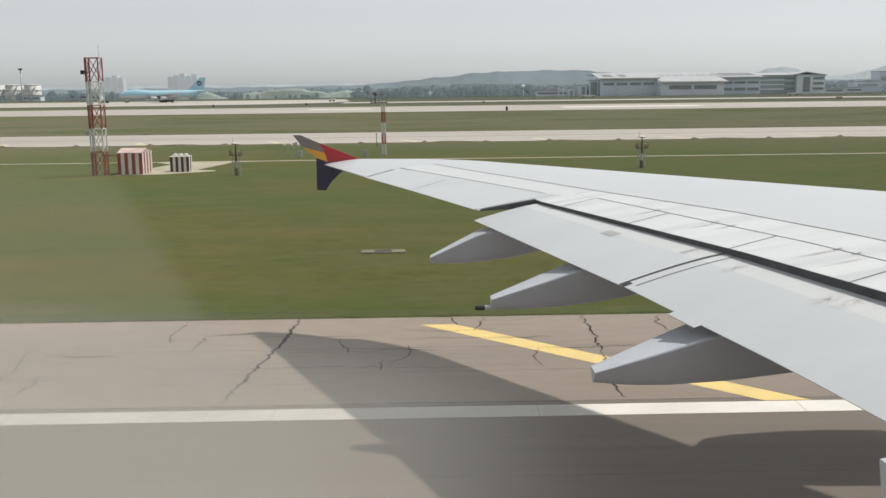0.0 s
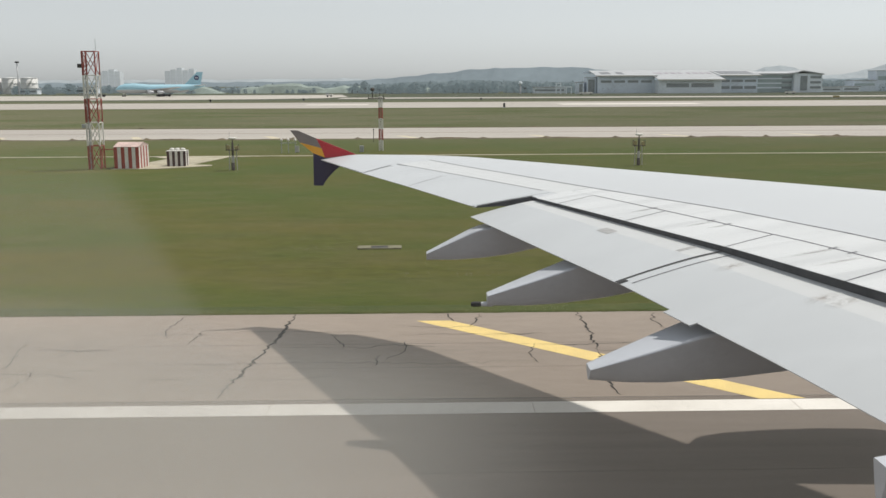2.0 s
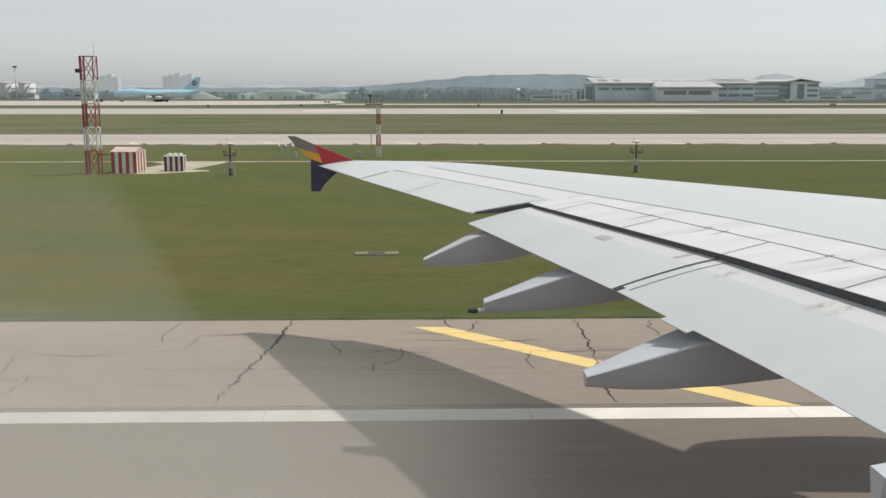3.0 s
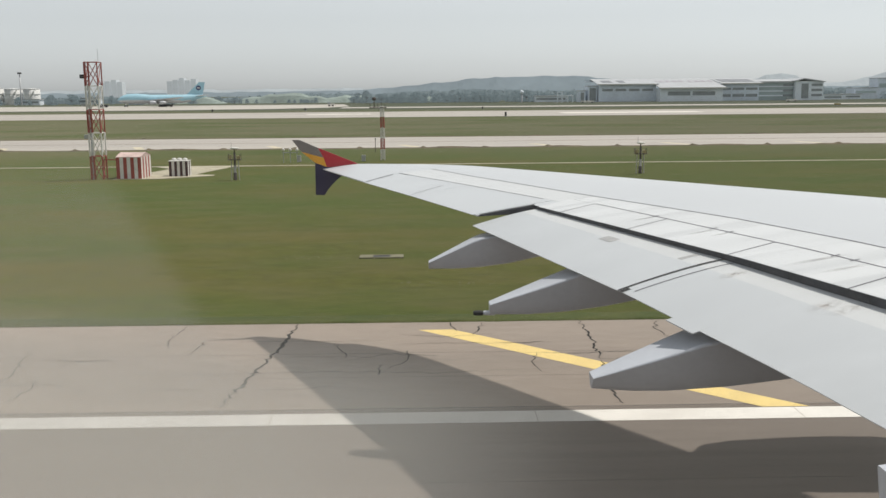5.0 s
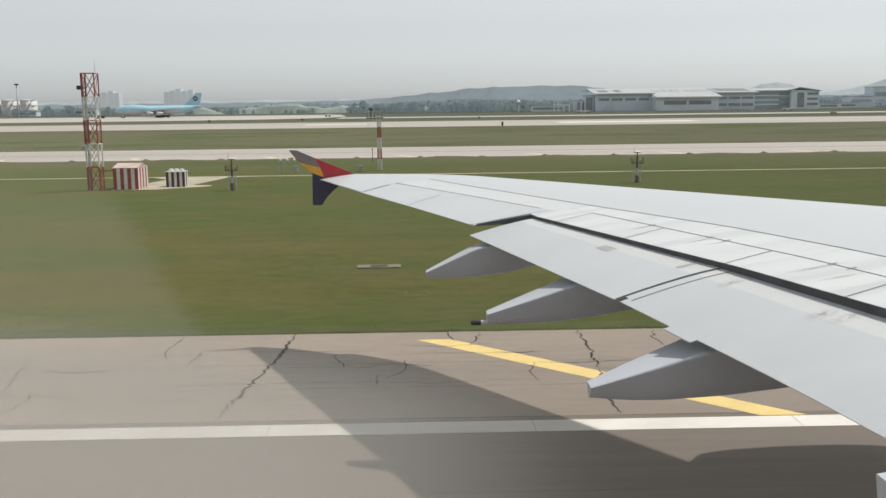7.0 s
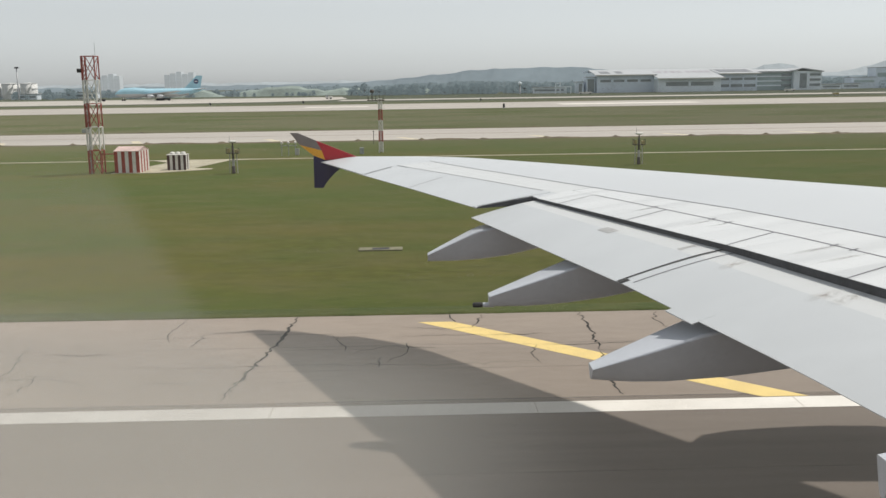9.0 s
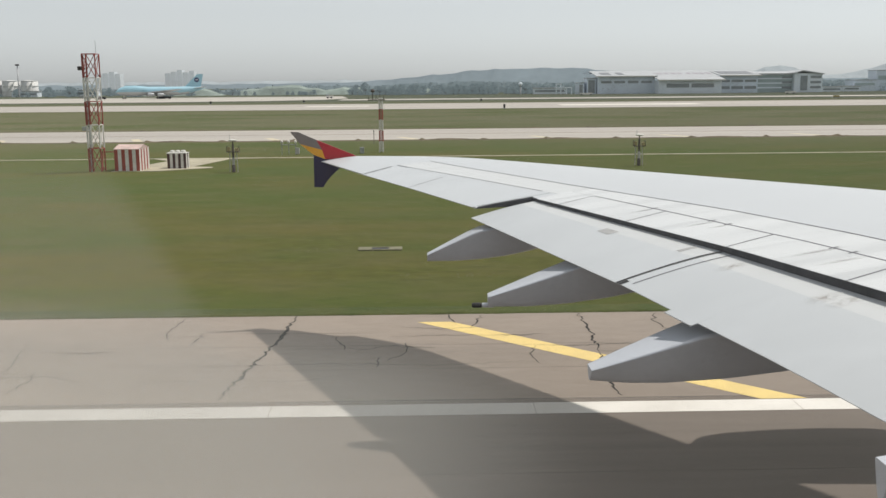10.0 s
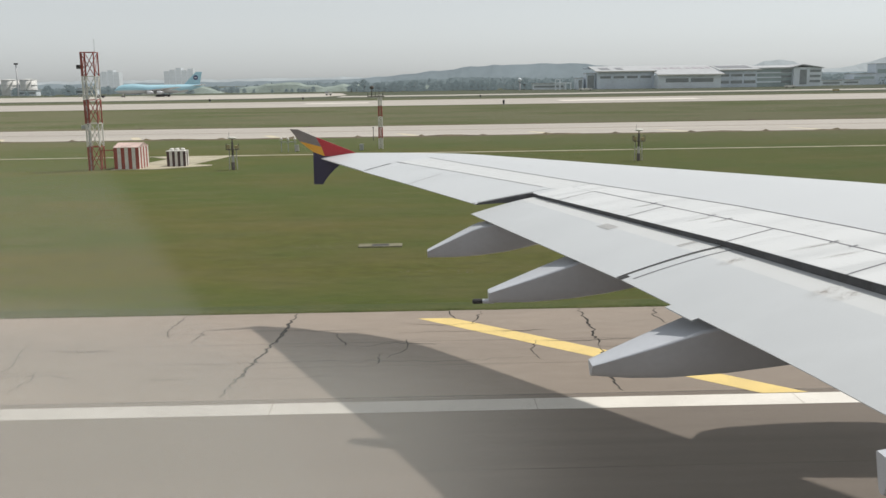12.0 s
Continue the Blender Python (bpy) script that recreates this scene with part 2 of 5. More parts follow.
def bar(bm, p, q, r, n=6):
    """A round bar between two points."""
    p, q = Vector(p), Vector(q)
    d = (q - p).normalized()
    u = d.orthogonal().normalized()
    w = d.cross(u)
    rings = [[bm.verts.new(c + (u * math.cos(a) + w * math.sin(a)) * r) for a in (2 * math.pi * i / n for i in range(n))] for c in (p, q)]
    for i in range(n):
        j = (i + 1) % n
        bm.faces.new((rings[0][i], rings[0][j], rings[1][j], rings[1][i]))
    bm.faces.new(rings[0][::-1])
    bm.faces.new(rings[1])
    return bm


def lathe(bm, profile, axis="z", n=32, at=(0, 0, 0)):
    """Turns (radius, along) pairs round an axis."""
    rings = []
    for r, h in profile:
        ring = []
        for i in range(n):
            a = 2 * math.pi * i / n
            c, s = max(r, 1e-4) * math.cos(a), max(r, 1e-4) * math.sin(a)
            v = (c, s, h) if axis == "z" else (h, c, s)
            ring.append(bm.verts.new(Vector(v) + Vector(at)))
        rings.append(ring)
    for a, b in zip(rings, rings[1:]):
        for i in range(n):
            j = (i + 1) % n
            bm.faces.new((a[i], a[j], b[j], b[i]))
    return bm


def loft(bm, sections, closed=True, caps=True):
    rings = [[bm.verts.new(p) for p in s] for s in sections]
    m = len(rings[0])
    for a, b in zip(rings, rings[1:]):
        for i in range(m if closed else m - 1):
            j = (i + 1) % m
            bm.faces.new((a[i], a[j], b[j], b[i]))
    if caps:
        bm.faces.new(rings[0][::-1])
        bm.faces.new(rings[-1])
    bmesh.ops.recalc_face_normals(bm, faces=bm.faces)
    return bm


def slab(bm, outline, z0, z1):
    """A flat plate with the given outline in x and y."""
    low = [bm.verts.new((x, y, z0)) for x, y in outline]
    top = [bm.verts.new((x, y, z1)) for x, y in outline]
    bm.faces.new(low[::-1])
    bm.faces.new(top)
    for i in range(len(low)):
        j = (i + 1) % len(low)
        bm.faces.new((low[i], low[j], top[j], top[i]))
    bmesh.ops.recalc_face_normals(bm, faces=bm.faces)
    return bm


def lerp_table(rows, v):
    """Straight interpolation in rows of (key, value), with keys rising."""
    return float(np.interp(v, [r[0] for r in rows], [r[1] for r in rows]))


# ---- ground ----
def setting(name, bm, material, label, category):
    return tagged(part(name, bm, material), label, category, kind="structure")


bm = bmesh.new()
bmesh.ops.create_grid(bm, x_segments=60, y_segments=60, size=4800)
for v in bm.verts:
    v.co.z = -0.02
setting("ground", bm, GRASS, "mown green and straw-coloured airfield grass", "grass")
EDGE = 37.7
setting("runway", boxed(-1200, 1500, -64, EDGE, -0.2, 0.0), RUNWAY, "wide pale concrete runway with worn surface", "runway")
setting("runway_shoulder", boxed(-1200, 1500, 26.95, EDGE + 0.02, 0.002, 0.006), SHOULDER, "cracked brown-grey asphalt runway shoulder beside grass", "shoulder")
setting("runway_side_stripe", boxed(-1200, 1500, 25.73, 26.67, 0.004, 0.010), LINE_WHITE, "worn white painted runway side stripe", "road marking")
for i in range(-8, 14):
    bm = bmesh.new()
    x = -0.2 + 30.0 * i
    slab(bm, [(x - 0.05, 36.4), (x + 1.25, 36.4), (x + 11.3, 26.72), (x + 9.95, 26.72)], 0.0065, 0.0115)
    tagged(part("shoulder_bar", bm, LINE_YELLOW), "slanted yellow painted bar across the runway shoulder", "road marking", "yellow bars along the shoulder", "structure")
TAX0, TAX1 = 160.0, 197.0
setting("taxiway", boxed(-1200, 1500, TAX0, TAX1, -0.1, 0.03), TAXI, "pale concrete parallel taxiway between grass strips", "taxiway")
setting("far_taxiway", boxed(-1400, 1800, 355, 455, -0.1, 0.05), TAXI, "distant pale concrete taxiway", "taxiway")
bm = bmesh.new()
slab(bm, [(-1800, 545), (-150, 545), (-90, 560), (-58, 590), (-48, 640), (-60, 745), (-1800, 745)], -0.1, 0.06)
setting("apron", bm, APRON, "distant pale concrete apron", "apron")
setting("service_road", boxed(-48, 2200, 560, 600, -0.1, 0.06), APRON, "narrow pale concrete service road", "road")
NEW_CONCRETE = mat("new_concrete", (0.66, 0.63, 0.57), 0.8, vary=0.05, scale=0.1)
for x0, x1, y0, y1 in ((57, 114, 392, 410), (-48, -22, 402, 414)):
    setting("concrete_patch", boxed(x0, x1, y0, y1, 0.0, 0.09), NEW_CONCRETE, "bright newly laid concrete strip", "pavement")
# the wide junction further along the taxiway
bm = bmesh.new()
arc = [(268, 38), (272, 70), (280, 105), (292, 135), (310, 152), (330, 160)]
slab(bm, [(x, y) for x, y in arc] + [(430, 160), (436, 120), (440, 38)], -0.1, 0.025)
setting("connecting_taxiway", bm, TAXI, "wide concrete junction joining runway and taxiway", "taxiway")
bm = bmesh.new()
slab(bm, [(240, 197), (262, 205), (275, 235), (282, 290), (290, 355), (470, 355), (462, 290), (455, 230), (480, 197)], -0.1, 0.025)
setting("far_connecting_taxiway", bm, TAXI, "wide concrete junction beyond the taxiway", "taxiway")


# ---- the airliner's wing ----
TE_X = [(0.4, 8.9), (12, 6.75), (25.0, 1.55), (36.9, -3.84)]
TE_Z = [(0.4, 4.0), (12, 5.2), (18, 5.6), (24.9, 5.85), (29.2, 5.99), (32.7, 6.08), (36.9, 6.23)]
LE_X = [(0.4, 27.6), (10, 19.5), (36.9, 0.1)]
LE_Z = [(0.4, 5.2), (12, 6.35), (22, 6.42), (30.7, 6.39), (36.9, 6.36)]
CUT = 25.3


def te(y):
    return lerp_table(TE_X, y), lerp_table(TE_Z, y)


def le(y):
    rake = 2.3 * max(0.0, (y - 33.4) / 3.5) ** 2
    return lerp_table(LE_X, y) - rake, lerp_table(LE_Z, y)


def bulge(s, t):
    return 5 * t * (0.2969 * math.sqrt(max(s, 0)) - 0.126 * s - 0.3516 * s * s + 0.2843 * s ** 3 - 0.1036 * s ** 4)


def on_wing(y, u, side=1, lift=0.0):
    """A point of the wing's skin: y outwards, u from 0 at the trailing edge to 1 at the leading edge."""
    (tx, tz), (lx, lz) = te(y), le(y)
    c = lx - tx
    t = 0.09 if side > 0 else -0.06
    return Vector((tx + u * c, y, tz + u * (lz - tz) + c * bulge(1 - u, t) + lift))


def u_at(y, x):
    (tx, _), (lx, _) = te(y), le(y)
    return (x - tx) / (lx - tx)


def slot_x(y):
    return 2.90 + 0.438 * (CUT - y)


def hinge_x(y):
    return slot_x(y) + 0.99 + 0.0147 * (24.3 - y)


def wing_section(y, u0, n=22):
    us = [u0 + (1 - u0) * (1 - (1 - i / n) ** 1.9) for i in range(n + 1)]
    top = [on_wing(y, u, 1) for u in us]
    low = [on_wing(y, u, -1) for u in us]
    if u0 < 0.01:
        low[0].z -= 0.03
    return top + low[-2::-1] if u0 >= 0 else top


airliner = thing("wide_body_airliner", "white double-deck airliner with lowered flaps on the runway", "aircraft")


def smooth_by_angle(ob, deg=35):
    me = ob.data
    me.polygons.foreach_set("use_smooth", [True] * len(me.polygons))
    me.set_sharp_from_angle(angle=radians(deg))
    return ob


ys = [CUT + (36.9 - CUT) * i / 24 for i in range(25)]
outer_wing = part("outer_wing", loft(bmesh.new(), [wing_section(y, 0.0) for y in ys]), [WHITE_PAINT, COVE_SHADE], airliner, "pale grey-white painted outer wing panel")
# inboard end face gets the painted slot shade
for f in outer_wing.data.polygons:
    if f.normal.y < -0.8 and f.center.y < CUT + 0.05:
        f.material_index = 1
smooth_by_angle(outer_wing)
ys = [0.4 + (CUT - 0.4) * i / 40 for i in range(41)]
inner_wing = part("inner_wing", loft(bmesh.new(), [wing_section(y, u_at(y, slot_x(y))) for y in ys]), [WHITE_PAINT, COVE_SHADE], airliner, "pale grey-white painted inner wing panel")
# rear face behind the spoilers gets the painted slot shade
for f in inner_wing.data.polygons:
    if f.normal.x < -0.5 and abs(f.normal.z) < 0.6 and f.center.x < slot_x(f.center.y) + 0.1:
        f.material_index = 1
smooth_by_angle(inner_wing)


def skin_strip(name, pts, width, lift, material, parent, label="", steps=24):
    """A thin band on the upper skin through (y, x) points."""
    bm = bmesh.new()
    rows = []
    for k in range(len(pts) - 1):
        (ya, xa), (yb, xb) = pts[k], pts[k + 1]
        for i in range(steps + (k == len(pts) - 2)):
            f = i / steps
            rows.append((ya + (yb - ya) * f, xa + (xb - xa) * f))
    d = Vector((rows[-1][1] - rows[0][1], rows[-1][0] - rows[0][0])).normalized()
    nx, ny = -d.y * width / 2, d.x * width / 2
    prev = None
    for y, x in rows:
        a = on_wing(y - ny, u_at(y - ny, x - nx), 1, lift)
        b = on_wing(y + ny, u_at(y + ny, x + nx), 1, lift)
        cur = (bm.verts.new(a), bm.verts.new(b))
        if prev:
            bm.faces.new((prev[0], prev[1], cur[1], cur[0]))
        prev = cur
    bmesh.ops.recalc_face_normals(bm, faces=bm.faces)
    return part(name, bm, material, parent, label)


def skin_panel(name, y0, y1, xa, xb, lift, material, parent, label="", gap=0.02, ny=10, nx=4, skew=(0.0, 0.0)):
    """A raised plate on the upper skin between two chordwise lines xa(y) and xb(y)."""
    bm = bmesh.new()
    y0, y1 = y0 + gap, y1 - gap
    top, low = [], []
    for i in range(ny + 1):
        y = y0 + (y1 - y0) * i / ny
        r, s = [], []
        for j in range(nx + 1):
            v = y + skew[0] + (skew[1] - skew[0]) * j / nx
            x = xa(v) + (xb(v) - xa(v)) * j / nx
            r.append(bm.verts.new(on_wing(v, u_at(v, x), 1, lift)))
            s.append(bm.verts.new(on_wing(v, u_at(v, x), 1, -0.003)))
        top.append(r)
        low.append(s)
    for i in range(ny):
        for j in range(nx):
            bm.faces.new((top[i][j], top[i + 1][j], top[i + 1][j + 1], top[i][j + 1]))
    for i in range(ny):
        bm.faces.new((top[i][0], top[i + 1][0], low[i + 1][0], low[i][0]))
        bm.faces.new((top[i][nx], low[i][nx], low[i + 1][nx], top[i + 1][nx]))
    for j in range(nx):
        bm.faces.new((top[0][j], low[0][j], low[0][j + 1], top[0][j + 1]))
        bm.faces.new((top[ny][j], top[ny][j + 1], low[ny][j + 1], low[ny][j]))
    bmesh.ops.recalc_face_normals(bm, faces=bm.faces)
    return smooth_by_angle(part(name, bm, material, parent, label))


# spoiler panels ahead of the slot
edges = [24.25, 21.63, 18.6, 15.9, 13.2, 10.5, 7.8, 5.1, 3.2]
for a, b in zip(edges[1:], edges):
    skin_panel("spoiler", a, b, lambda y: slot_x(y) - 0.03, hinge_x, 0.006, SPOILER_WHITE, airliner, skew=(-0.2, 0.05))
skin_panel("fixed_wing_panel", 24.27, 25.25, lambda y: slot_x(y) - 0.03, hinge_x, 0.005, SPOILER_WHITE, airliner, gap=0.01, skew=(-0.2, 0.05))
skin_strip("spoiler_hinge_seam", [(24.3, hinge_x(24.3) + 0.02), (3.2, hinge_x(3.2) + 0.02)], 0.035, 0.009, SEAM, airliner, steps=60)
SPAR = [(3.0, 15.0), (17.23, 8.45), (20.79, 6.82), (26.26, 3.91), (30.59, 1.67), (33.5, 0.27)]
skin_panel("rear_wing_skin", 3.2, 25.2, lambda y: hinge_x(y) + 0.015, lambda y: lerp_table(SPAR, y), 0.0035, SPOILER_WHITE, airliner, ny=44, nx=8)
skin_strip("spar_seam", SPAR[::-1], 0.034, 0.008, SEAM, airliner, steps=30)
# extended slats ahead of the leading edge
def slat(y0, y1):
    secs = []
    for i in range(9):
        y = y0 + (y1 - y0) * i / 8
        lx, lz = le(y)
        out = 0.58 - 0.006 * (y - 9)
        nose = [(-0.22, -0.035), (0.0, -0.05), (out * 0.55, -0.10), (out * 0.88, -0.17), (out, -0.26), (out * 0.9, -0.34), (out * 0.55, -0.36), (out * 0.25, -0.30), (0.0, -0.20), (-0.12, -0.10)]
        secs.append([Vector((lx + p, y, lz + q)) for p, q in nose])
    return smooth_by_angle(part("slat", loft(bmesh.new(), secs), WHITE_PAINT, airliner, "pale grey extended leading edge slat"))


slat_edges = [9.5, 13.5, 17.5, 21.5, 25.5, 29.5, 33.6, 35.9]
for a, b in zip(slat_edges, slat_edges[1:]):
    slat(a + 0.02, b - 0.02)
# ailerons on the outer panel
skin_panel("outer_rear_skin", 25.2, 33.45, lambda y: -0.91 + 0.53 * (33.59 - y) + 0.02, lambda y: lerp_table(SPAR, y), 0.0035, CLEAN_WHITE, airliner, ny=20, nx=4)
ail = lambda y: -0.91 + 0.53 * (33.59 - y)
for a, b in ((29.3, 32.75), (25.45, 29.3)):
    skin_panel("aileron", a, b, lambda y: te(y)[0] - 0.05, lambda y: ail(y) - 0.02, 0.007, PANEL_GREY, airliner, gap=0.004)
skin_strip("aileron_hinge_seam", [(33.5, ail(33.5)), (25.8, ail(25.8))], 0.035, 0.010, SEAM, airliner)


def flap(name, y0, y1, rows, parent, label):
    """A lowered flap: rows of (y, trailing x, trailing z, leading x, leading z)."""
    def at(y, k):
        return lerp_table([(r[0], r[k]) for r in rows], y)
    secs = []
    for i in range(17):
        y = y0 + (y1 - y0) * i / 16
        tx, tz, lx, lz = (at(y, k) for k in (1, 2, 3, 4))
        c = lx - tx
        us = [1 - (1 - j / 14) ** 1.7 for j in range(15)]
        top = [Vector((tx + u * c, y, tz + u * (lz - tz) + c * bulge(1 - u, 0.11))) for u in us]
        low = [Vector((tx + u * c, y, tz + u * (lz - tz) - c * bulge(1 - u, 0.06) - (0.012 if u == 0 else 0))) for u in us]
        secs.append(top + low[-2::-1])
    ob = part(name, loft(bmesh.new(), secs), [PANEL_GREY, CLEAN_WHITE], parent, label)
    for f in ob.data.polygons:
        tx, lx = at(f.center.y, 1), at(f.center.y, 3)
        if f.normal.z > 0 and f.center.x > tx + 0.60 * (lx - tx):
            f.material_index = 1
    return smooth_by_angle(ob)


F_OUT = [(18.5, 3.80, 5.21, slot_x(18.5) + 0.45, 5.78), (25.2, 1.27, 5.61, slot_x(25.2) + 0.45, 6.0)]
F_IN = [(2.5, 9.9, 3.5, slot_x(2.5) + 0.5, 4.85), (12.3, 6.18, 4.57, slot_x(12.3) + 0.5, 5.385), (14.0, 5.53, 4.79, slot_x(14.0) + 0.5, 5.50), (18.5, 3.81, 5.215, slot_x(18.5) + 0.46, 5.77)]
flap("outboard_flap", 18.52, 25.2, F_OUT, airliner, "lowered pale grey outboard flap")
flap("inboard_flap", 2.5, 18.50, F_IN, airliner, "lowered pale grey inboard flap with worn edge")


# flap track fairings
def fairing(y, tail, ridge, low_mid, low_in, half, front):
    """A canoe under the flap with a flat top and leaning sides. tail: x, low z, top z; ridge: rows of x and top z; the others: x and z of the keel."""
    (x0, zl, zt) = tail
    prof_top = [(x0, zt)] + ridge + [(front, ridge[-1][1] + 0.1)]
    prof_low = [(x0, zl), ((x0 + low_mid[0]) / 2, (zl + low_mid[1]) / 2 - 0.025), low_mid, ((low_mid[0] + low_in[0]) / 2, (low_mid[1] + low_in[1]) / 2 - 0.03), low_in, (front, low_in[1] + 0.55)]
    secs = []
    n = 30
    for i in range(n + 1):
        f = i / n
        x = x0 + (front - x0) * f ** 1.4
        zt_, zl_ = lerp_table(prof_top, x), lerp_table(prof_low, x)
        w = half * min(1.0, 0.36 + 0.64 * math.sin(min(1.0, (x - x0) / 2.55) * math.pi / 2))
        if f > 0.75:
            w *= 1 - 0.8 * ((f - 0.75) / 0.25) ** 2
        h = zt_ - zl_
        half_ring = [(0.5, 1.0), (0.93, 0.995), (0.985, 0.97), (1.0, 0.94), (0.80, 0.62), (0.60, 0.34), (0.42, 0.14), (0.26, 0.03), (0.12, 0.0)]
        ring = [Vector((x, y + p * w, zl_ + q * h)) for p, q in half_ring] + [Vector((x, y - p * w, zl_ + q * h)) for p, q in reversed(half_ring)]
        secs.append(ring)
    bm = loft(bmesh.new(), secs)
    ob = part("flap_track_fairing", bm, FAIRING_GREY, airliner, "smooth grey canoe-shaped flap track fairing")
    return smooth_by_angle(ob, 28)


fairing(24.693, (0.101, 4.566, 4.748), [(1.397, 5.396), (2.024, 5.507), (3.036, 5.578)], (1.518, 4.607), (2.904, 4.85), 0.486, 7.5)
fairing(20.745, (1.407, 4.253, 4.509), [(3.132, 5.156), (3.492, 5.285), (3.903, 5.331), (5.135, 5.362)], (3.081, 4.304), (4.909, 4.602), 0.555, 9.5)
fairing(16.577, (2.939, 3.862, 4.096), [(4.831, 4.808), (5.441, 4.91), (6.712, 5.012)], (4.271, 3.801), (6.488, 3.995), 0.61, 11.5)
fairing(11.4, (5.74, 3.85, 4.36), [(6.5, 4.42), (7.4, 4.4), (8.5, 4.5)], (6.6, 3.65), (8.4, 3.8), 0.55, 14.0)
bm = bmesh.new()
lathe(bm, [(0.0, 0.02), (0.05, 0.03), (0.058, 0.08), (0.058, 0.20), (0.05, 0.24), (0.0, 0.25)], "x", 14, (1.03, 20.745, 4.285))
smooth_by_angle(part("fuel_jettison_pipe", bm, RUBBER, airliner, "short black fuel jettison pipe"))
smooth_by_angle(part("fuel_pipe_neck", lathe(bmesh.new(), [(0.0, 0.24), (0.05, 0.25), (0.06, 0.5), (0.0, 0.5)], "x", 14, (1.03, 20.745, 4.285)), FAIRING_GREY, airliner))


# wingtip fence in four colours
def fence(name, outline, material, label, thick=0.05):
    bm = bmesh.new()
    a = [bm.verts.new((x, 36.9 - thick / 2, z)) for x, z in outline]
    b = [bm.verts.new((x, 36.9 + thick / 2, z)) for x, z in outline]
    bm.faces.new(a)
    bm.faces.new(b[::-1])
    for i in range(len(a)):
        j = (i + 1) % len(a)
        bm.faces.new((a[i], b[i], b[j], a[j]))
    bmesh.ops.recalc_face_normals(bm, faces=bm.faces)
    return part(name, bm, material, airliner, label)


fence("wingtip_fence_top", [(-4.98, 7.34), (-4.68, 7.33), (-4.0, 7.03), (-3.80, 6.66), (-4.62, 6.88)], FENCE_GREY, "dark grey wingtip fence top")
fence("wingtip_fence_band", [(-4.62, 6.88), (-3.80, 6.66), (-3.68, 6.3), (-4.12, 6.47)], FENCE_YELLOW, "yellow band on the wingtip fence")
fence("wingtip_fence_front", [(-4.0, 7.03), (-2.63, 6.47), (-2.3, 6.3), (-3.68, 6.3), (-3.80, 6.66)], FENCE_RED, "red front of the wingtip fence")
fence("wingtip_fence_lower", [(-4.12, 6.47), (-3.68, 6.3), (-2.8, 6.25), (-3.05, 6.02), (-3.32, 5.80), (-3.52, 5.60), (-3.68, 5.40), (-3.78, 5.23), (-4.13, 5.24)], FENCE_NAVY, "navy blue lower wingtip fence")

# outboard engine under the wing
part("engine_nacelle", lathe(bmesh.new(), [(0.02, 8.2), (0.35, 8.4), (0.62, 8.9), (0.95, 9.3), (1.35, 9.6), (1.55, 10.2), (1.72, 11.5), (1.78, 12.8), (1.70, 14.0), (1.52, 14.6), (1.40, 14.5), (1.38, 13.6), (0.02, 13.5)], "x", 40, (-0.9, 23.25, 3.45)), WHITE_PAINT, airliner, "white turbofan engine nacelle", True)
bm = bmesh.new()
loft(bm, [[(8.6, 22.5, 5.3), (8.6, 22.9, 5.3), (8.6, 22.9, 5.9), (8.6, 22.5, 5.9)], [(11.0, 22.4, 4.8), (11.0, 23.0, 4.8), (11.0, 23.0, 6.2), (11.0, 22.4, 6.2)], [(13.4, 22.5, 5.05), (13.4, 22.9, 5.05), (13.4, 22.9, 5.3), (13.4, 22.5, 5.3)]])
part("engine_pylon", bm, WHITE_PAINT, airliner)

# fuselage round the cabin, with the window that the camera looks out of
FC_Y, FC_Z = -3.05, 6.6


def hull(a, grow=0.0):
    c, s = math.cos(a), math.sin(a)
    e = 2 / 2.6
    return (FC_Y + (3.6 + grow) * math.copysign(abs(c) ** e, c), FC_Z + (4.25 + grow) * math.copysign(abs(s) ** e, s))


WIN_X0, WIN_X1, WIN_Z0, WIN_Z1 = -0.30, 0.32, 8.72, 9.36
bm = bmesh.new()
xs = [-26, -18, -10, -4, -1.2, WIN_X0, WIN_X1, 1.2, 4, 10, 18, 26, 33]
angs = sorted([2 * math.pi * i / 56 for i in range(56)])
grid = [[bm.verts.new((x, *hull(a))) for a in angs] for x in xs]
for i in range(len(xs) - 1):
    for j in range(len(angs)):
        k = (j + 1) % len(angs)
        ym, zm = hull((angs[j] + (angs[k] if k else 2 * math.pi)) / 2)
        if xs[i] == WIN_X0 and ym > 0 and 8.45 < zm < 9.62:
            continue
        bm.faces.new((grid[i][j], grid[i + 1][j], grid[i + 1][k], grid[i][k]))
bm.faces.new(grid[0])
bm.faces.new(grid[-1][::-1])
bmesh.ops.recalc_face_normals(bm, faces=bm.faces)
fus = part("fuselage", bm, SKIN, airliner, "pale painted double-deck fuselage", True)
sol = fus.modifiers.new("wall", "SOLIDIFY")
sol.thickness, sol.offset = 0.06, -1.0
bm = bmesh.new()
